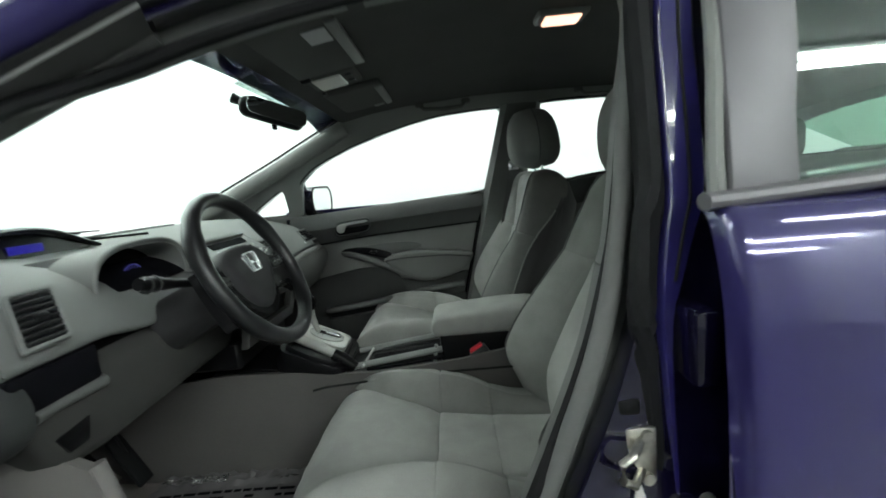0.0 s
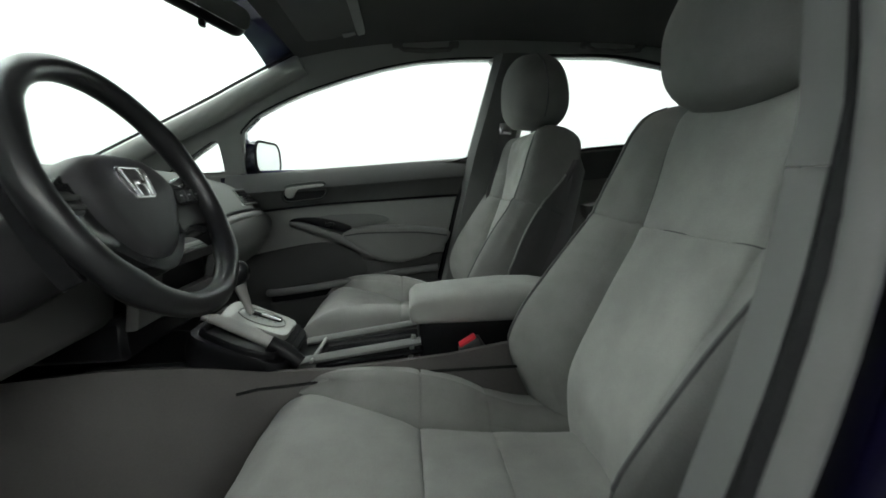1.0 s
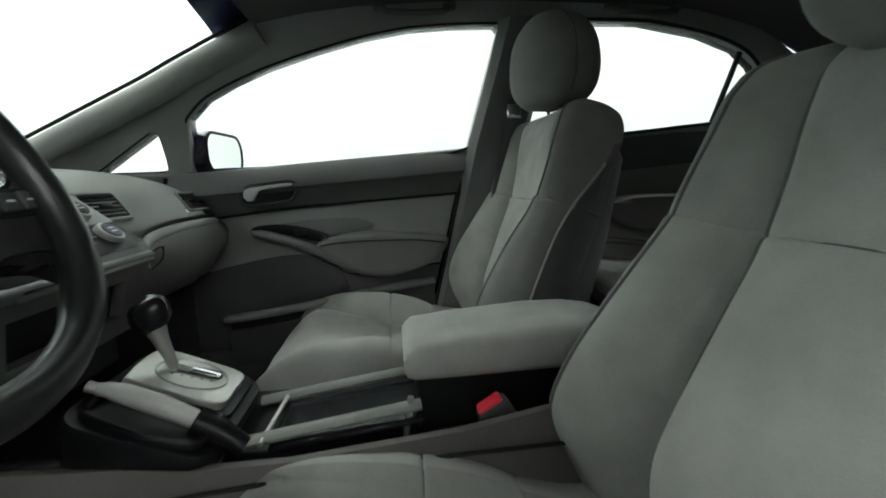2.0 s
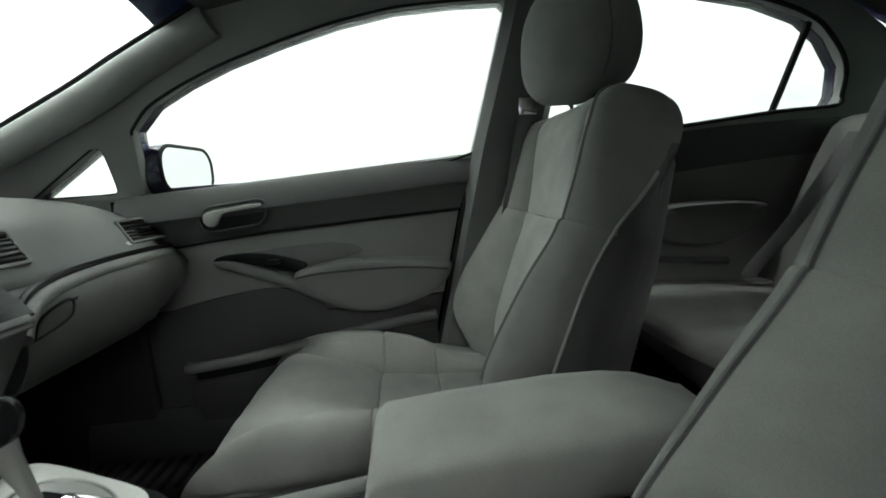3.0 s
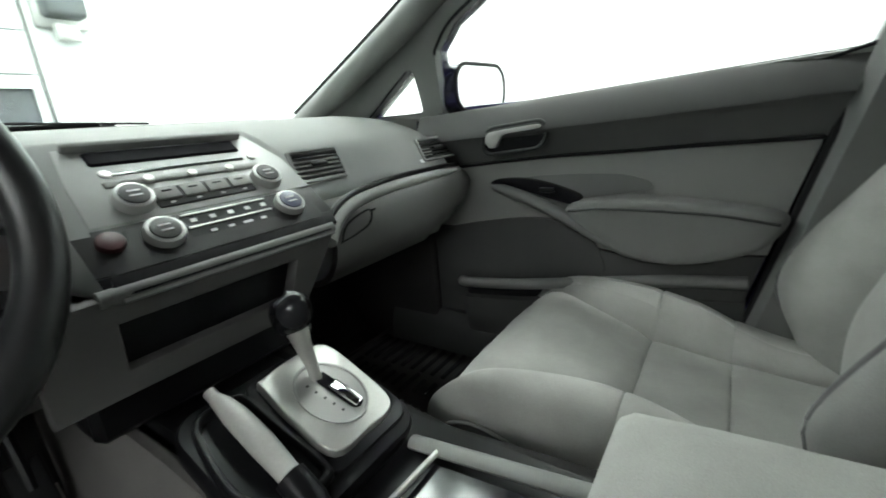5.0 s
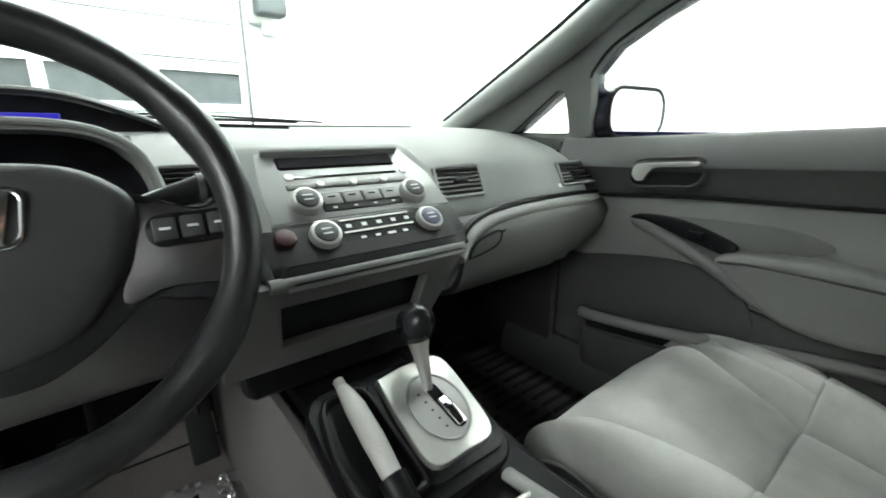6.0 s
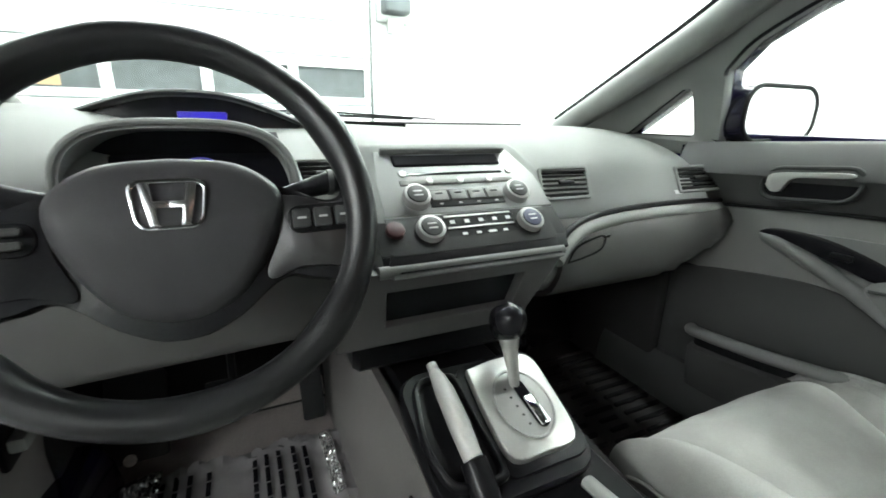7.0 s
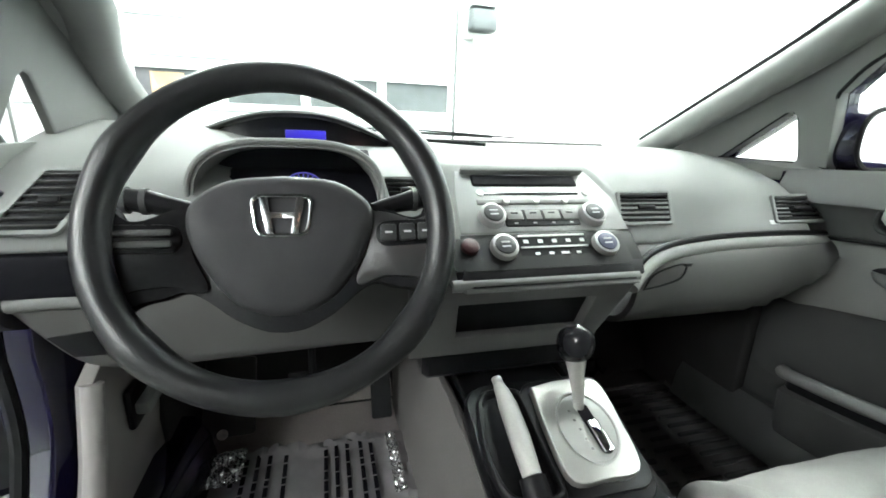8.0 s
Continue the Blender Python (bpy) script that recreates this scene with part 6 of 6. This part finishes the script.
# ---- belts ----
buckle = thing("seat_belt_buckle", "dark grey seat belt buckle with red release button", "seat belt", (0.215, -0.128, 0.425))
UP = Vector((-0.06, 0.005, 0.1)).normalized()
part("stalk", rbox(0.035, 0.012 + 0.01, 0.10, 0.006, 2, Matrix.Translation(UP * 0.02) @ axes((0, 0, 0), UP.cross(Vector((0, 1, 0))), (0, 1, 0))), RUBBER, buckle)
bx = axes(UP * 0.078, Vector((0, 1, 0)).cross(UP), (0, 1, 0))
part("body", rbox(0.052, 0.032, 0.065, 0.008, 3, bx), PLASTIC_DARK, buckle, "charcoal buckle body")
part("red_button", rbox(0.040, 0.024, 0.016, 0.004, 2, axes(UP * 0.108, Vector((0, 1, 0)).cross(UP), (0, 1, 0))), RED, buckle, "red release button")
for y in (0.40,):
    pb = thing("seat_belt_buckle", "dark seat belt buckle beside the passenger seat", "seat belt", (0.24, 0.125, 0.42))
    part("body", rbox(0.05, 0.03, 0.09, 0.008, 2, Matrix.Translation((-0.02, 0, 0.05)) @ Matrix.Rotation(radians(-30), 4, "Y")), PLASTIC_DARK, pb)


def strap(name, label, pts, w, across):
    t = thing(name, label, "seat belt", pts[0])
    o = Vector(pts[0])
    a = Vector(across).normalized() * (w / 2)
    part("webbing", sheet([[Vector(p) - o - a, Vector(p) - o, Vector(p) - o + a] for p in spline(pts, 16)], 0.0015), WEB, t)
    return t, o


WEB = material("grey belt webbing", (0.11, 0.11, 0.11), 0.8, grain=0.15, grain_scale=1500, bump=0.4)
bt, o = strap("seat_belt", "grey seat belt hanging down the centre pillar", [(0.435, 0.572, 1.15), (0.40, 0.585, 1.0), (0.36, 0.60, 0.8), (0.31, 0.605, 0.55), (0.28, 0.61, 0.32)], 0.047, (1, 0, 0.15))
part("upper_guide", rbox(0.07, 0.02, 0.035, 0.008, 2, Matrix.Translation(Vector((0.435, 0.568, 1.165)) - o)), PLASTIC_DARK, bt)
part("tongue", rbox(0.045, 0.006, 0.04, 0.004, 2, Matrix.Translation(Vector((0.40, 0.562, 1.035)) - o)), CHROME, bt, "chrome belt tongue")
part("height_slide", rbox(0.03, 0.012, 0.18, 0.005, 2, Matrix.Translation(Vector((0.40, 0.60, 1.14)) - o) @ Matrix.Rotation(radians(12), 4, "Y")), BLACK, bt)
bt2, o = strap("seat_belt", "dark rear seat belt lying over the bench", [(1.18, 0.50, 0.92), (1.05, 0.52, 0.72), (0.95, 0.53, 0.60), (0.9, 0.48, 0.585)], 0.047, (0, 1, 0.1))
part("tongue", rbox(0.05, 0.04, 0.006, 0.004, 2, Matrix.Translation(Vector((0.9, 0.46, 0.592)) - o)), PLASTIC_GREY, bt2)

SILVER_FOIL = material("crinkled clear film edge", (0.7, 0.7, 0.7), 0.1, metal=0.8, stain=0.1)
# ---- footwells ----
mat = thing("floor_mat", "dark ribbed rubber mat in the passenger footwell", "floor mat", (-0.50, 0.40, 0.226))
part("mat_sheet", rbox(0.60, 0.46, 0.012, 0.005, 2), MAT, mat)
part("mat_rim", tube([(-0.29, -0.22, 0.008), (0.29, -0.22, 0.008), (0.29, 0.22, 0.008), (-0.29, 0.22, 0.008)], 0.007, 6, closed=True), MAT, mat)
for k in range(15):
    gx = -0.255 + k * 0.034
    for cy, L in ((-0.11, 0.13), (0.02, 0.055 if k % 3 else 0.09), (0.135, 0.12)):
        part("rib", rbox(0.013, L, 0.009, 0.003, 1, Matrix.Translation((gx + 0.006 * (cy > 0), cy, 0.009))), RUBBER, mat)
film = thing("protective_film", "grey printed protective film over the driver footwell carpet", "film", (-0.60, -0.43, 0.225))
fr = np.random.default_rng(4)
rows = []
for i, x in enumerate(np.linspace(-0.15, 0.34, 40)):
    rows.append([(x + 0.006 * math.sin(40 * y), y, 0.008 + 0.004 * math.sin(9 * x + 5 * y) + (0.014 * fr.random() if i < 3 or y > 0.19 else 0.003 * fr.random())) for y in np.linspace(-0.235, 0.235, 44)])
part("film_sheet", sheet(rows, 0.001), FILM, film, "thin crinkled film")
for y0 in (-0.135, -0.112, -0.088, -0.064, -0.03, 0.055, 0.078, 0.102, 0.132, 0.155):
    x = -0.135 + 0.02 * fr.random()
    while x < 0.3:
        L = 0.012 + 0.03 * fr.random()
        part("print_bar", rbox(L, 0.0088, 0.0015, 0, 1, Matrix.Translation((x + L / 2, y0, 0.0145 + 0.004 * math.sin(9 * x + 5 * y0)))), INK, film)
        x += L + 0.007 + (0.05 if fr.random() < 0.12 else 0)
foil = thing("foil_edge", "crumpled shiny edge of the protective film", "film", (-0.695, -0.598, 0.238))
rows = []
for i, x in enumerate(np.linspace(-0.05, 0.048, 30)):
    rows.append([(x + 0.002 * fr.random(), y, 0.004 + 0.006 * fr.random() + 0.006 * math.sin(60 * x + 31 * y) ** 2) for y in np.linspace(-0.058, 0.055, 40)])
part("foil_sheet", sheet(rows, 0.0006), SILVER_FOIL, foil)
foil2 = thing("foil_edge", "crumpled shiny edge of the protective film", "film", (-0.635, -0.228, 0.238))
rows = []
for i, y in enumerate(np.linspace(-0.013, 0.011, 12)):
    rows.append([(x, y + 0.002 * fr.random(), 0.004 + 0.006 * fr.random() + 0.007 * math.sin(50 * x + 40 * y) ** 2) for x in np.linspace(-0.09, 0.085, 64)])
part("foil_sheet", sheet(rows, 0.0006), SILVER_FOIL, foil2)
bag = thing("plastic_wrap", "crumpled clear plastic wrap in the passenger footwell", "wrap", (-0.86, 0.32, 0.29))
rows = [[(x + 0.02 * fr.random(), y, 0.05 * fr.random() - 0.3 * x) for y in np.linspace(-0.08, 0.08, 14)] for x in np.linspace(-0.06, 0.07, 10)]
part("wrap_sheet", sheet(rows, 0.0008), GLOSS_BLACK, bag, "glossy dark crumpled wrap")
for name, y, z, w, h, lab in (("brake_pedal", -0.40, 0.36, 0.11, 0.06, "black rubber brake pedal on its arm"), ("accelerator_pedal", -0.24, 0.33, 0.05, 0.15, "long black rubber accelerator pedal")):
    p = thing(name, lab, "pedal", (-0.80, y, z))
    part("pad", rbox(0.014, w, h, 0.006, 2, Matrix.Rotation(radians(-28), 4, "Y")), RUBBER, p)
    part("arm", tube([(-0.01, 0, 0.02), (-0.06, 0, 0.14), (-0.10, 0, 0.26)], 0.009, 8), BLACK, p)
rest = thing("foot_rest", "grey footrest panel in the driver footwell", "foot rest", (-0.86, -0.60, 0.27))
part("pad", rbox(0.02, 0.12, 0.26, 0.01, 2, Matrix.Rotation(radians(-38), 4, "Y")), PLASTIC_DARK, rest)
part("screw", disc(0.012, 0.006, Matrix.Translation((0.045, -0.01, -0.03)) @ Matrix.Rotation(radians(52), 4, "Y"), 14), STEEL, rest)
rel = thing("bonnet_release", "dark bonnet release lever on the kick panel", "lever", (-0.585, -0.662, 0.51))
part("recess", rbox(0.10, 0.012, 0.07, 0.008, 2), BLACK, rel)
part("lever", rbox(0.07, 0.022, 0.022, 0.006, 2, Matrix.Translation((0.01, 0.016, 0.0))), PLASTIC_GREY, rel)
wiper = thing("wiper", "black windscreen wiper resting on the glass", "wiper", (-1.13, -0.2, 0.93))
part("arm", tube([(0.0, -0.35, 0.0), (-0.01, 0.0, 0.012), (-0.012, 0.35, 0.004)], 0.004, 8), BLACK, wiper)
part("blade", tube([(0.012, -0.3, 0.012), (0.004, 0.05, 0.02), (0.0, 0.42, 0.004)], 0.003, 6), RUBBER, wiper)
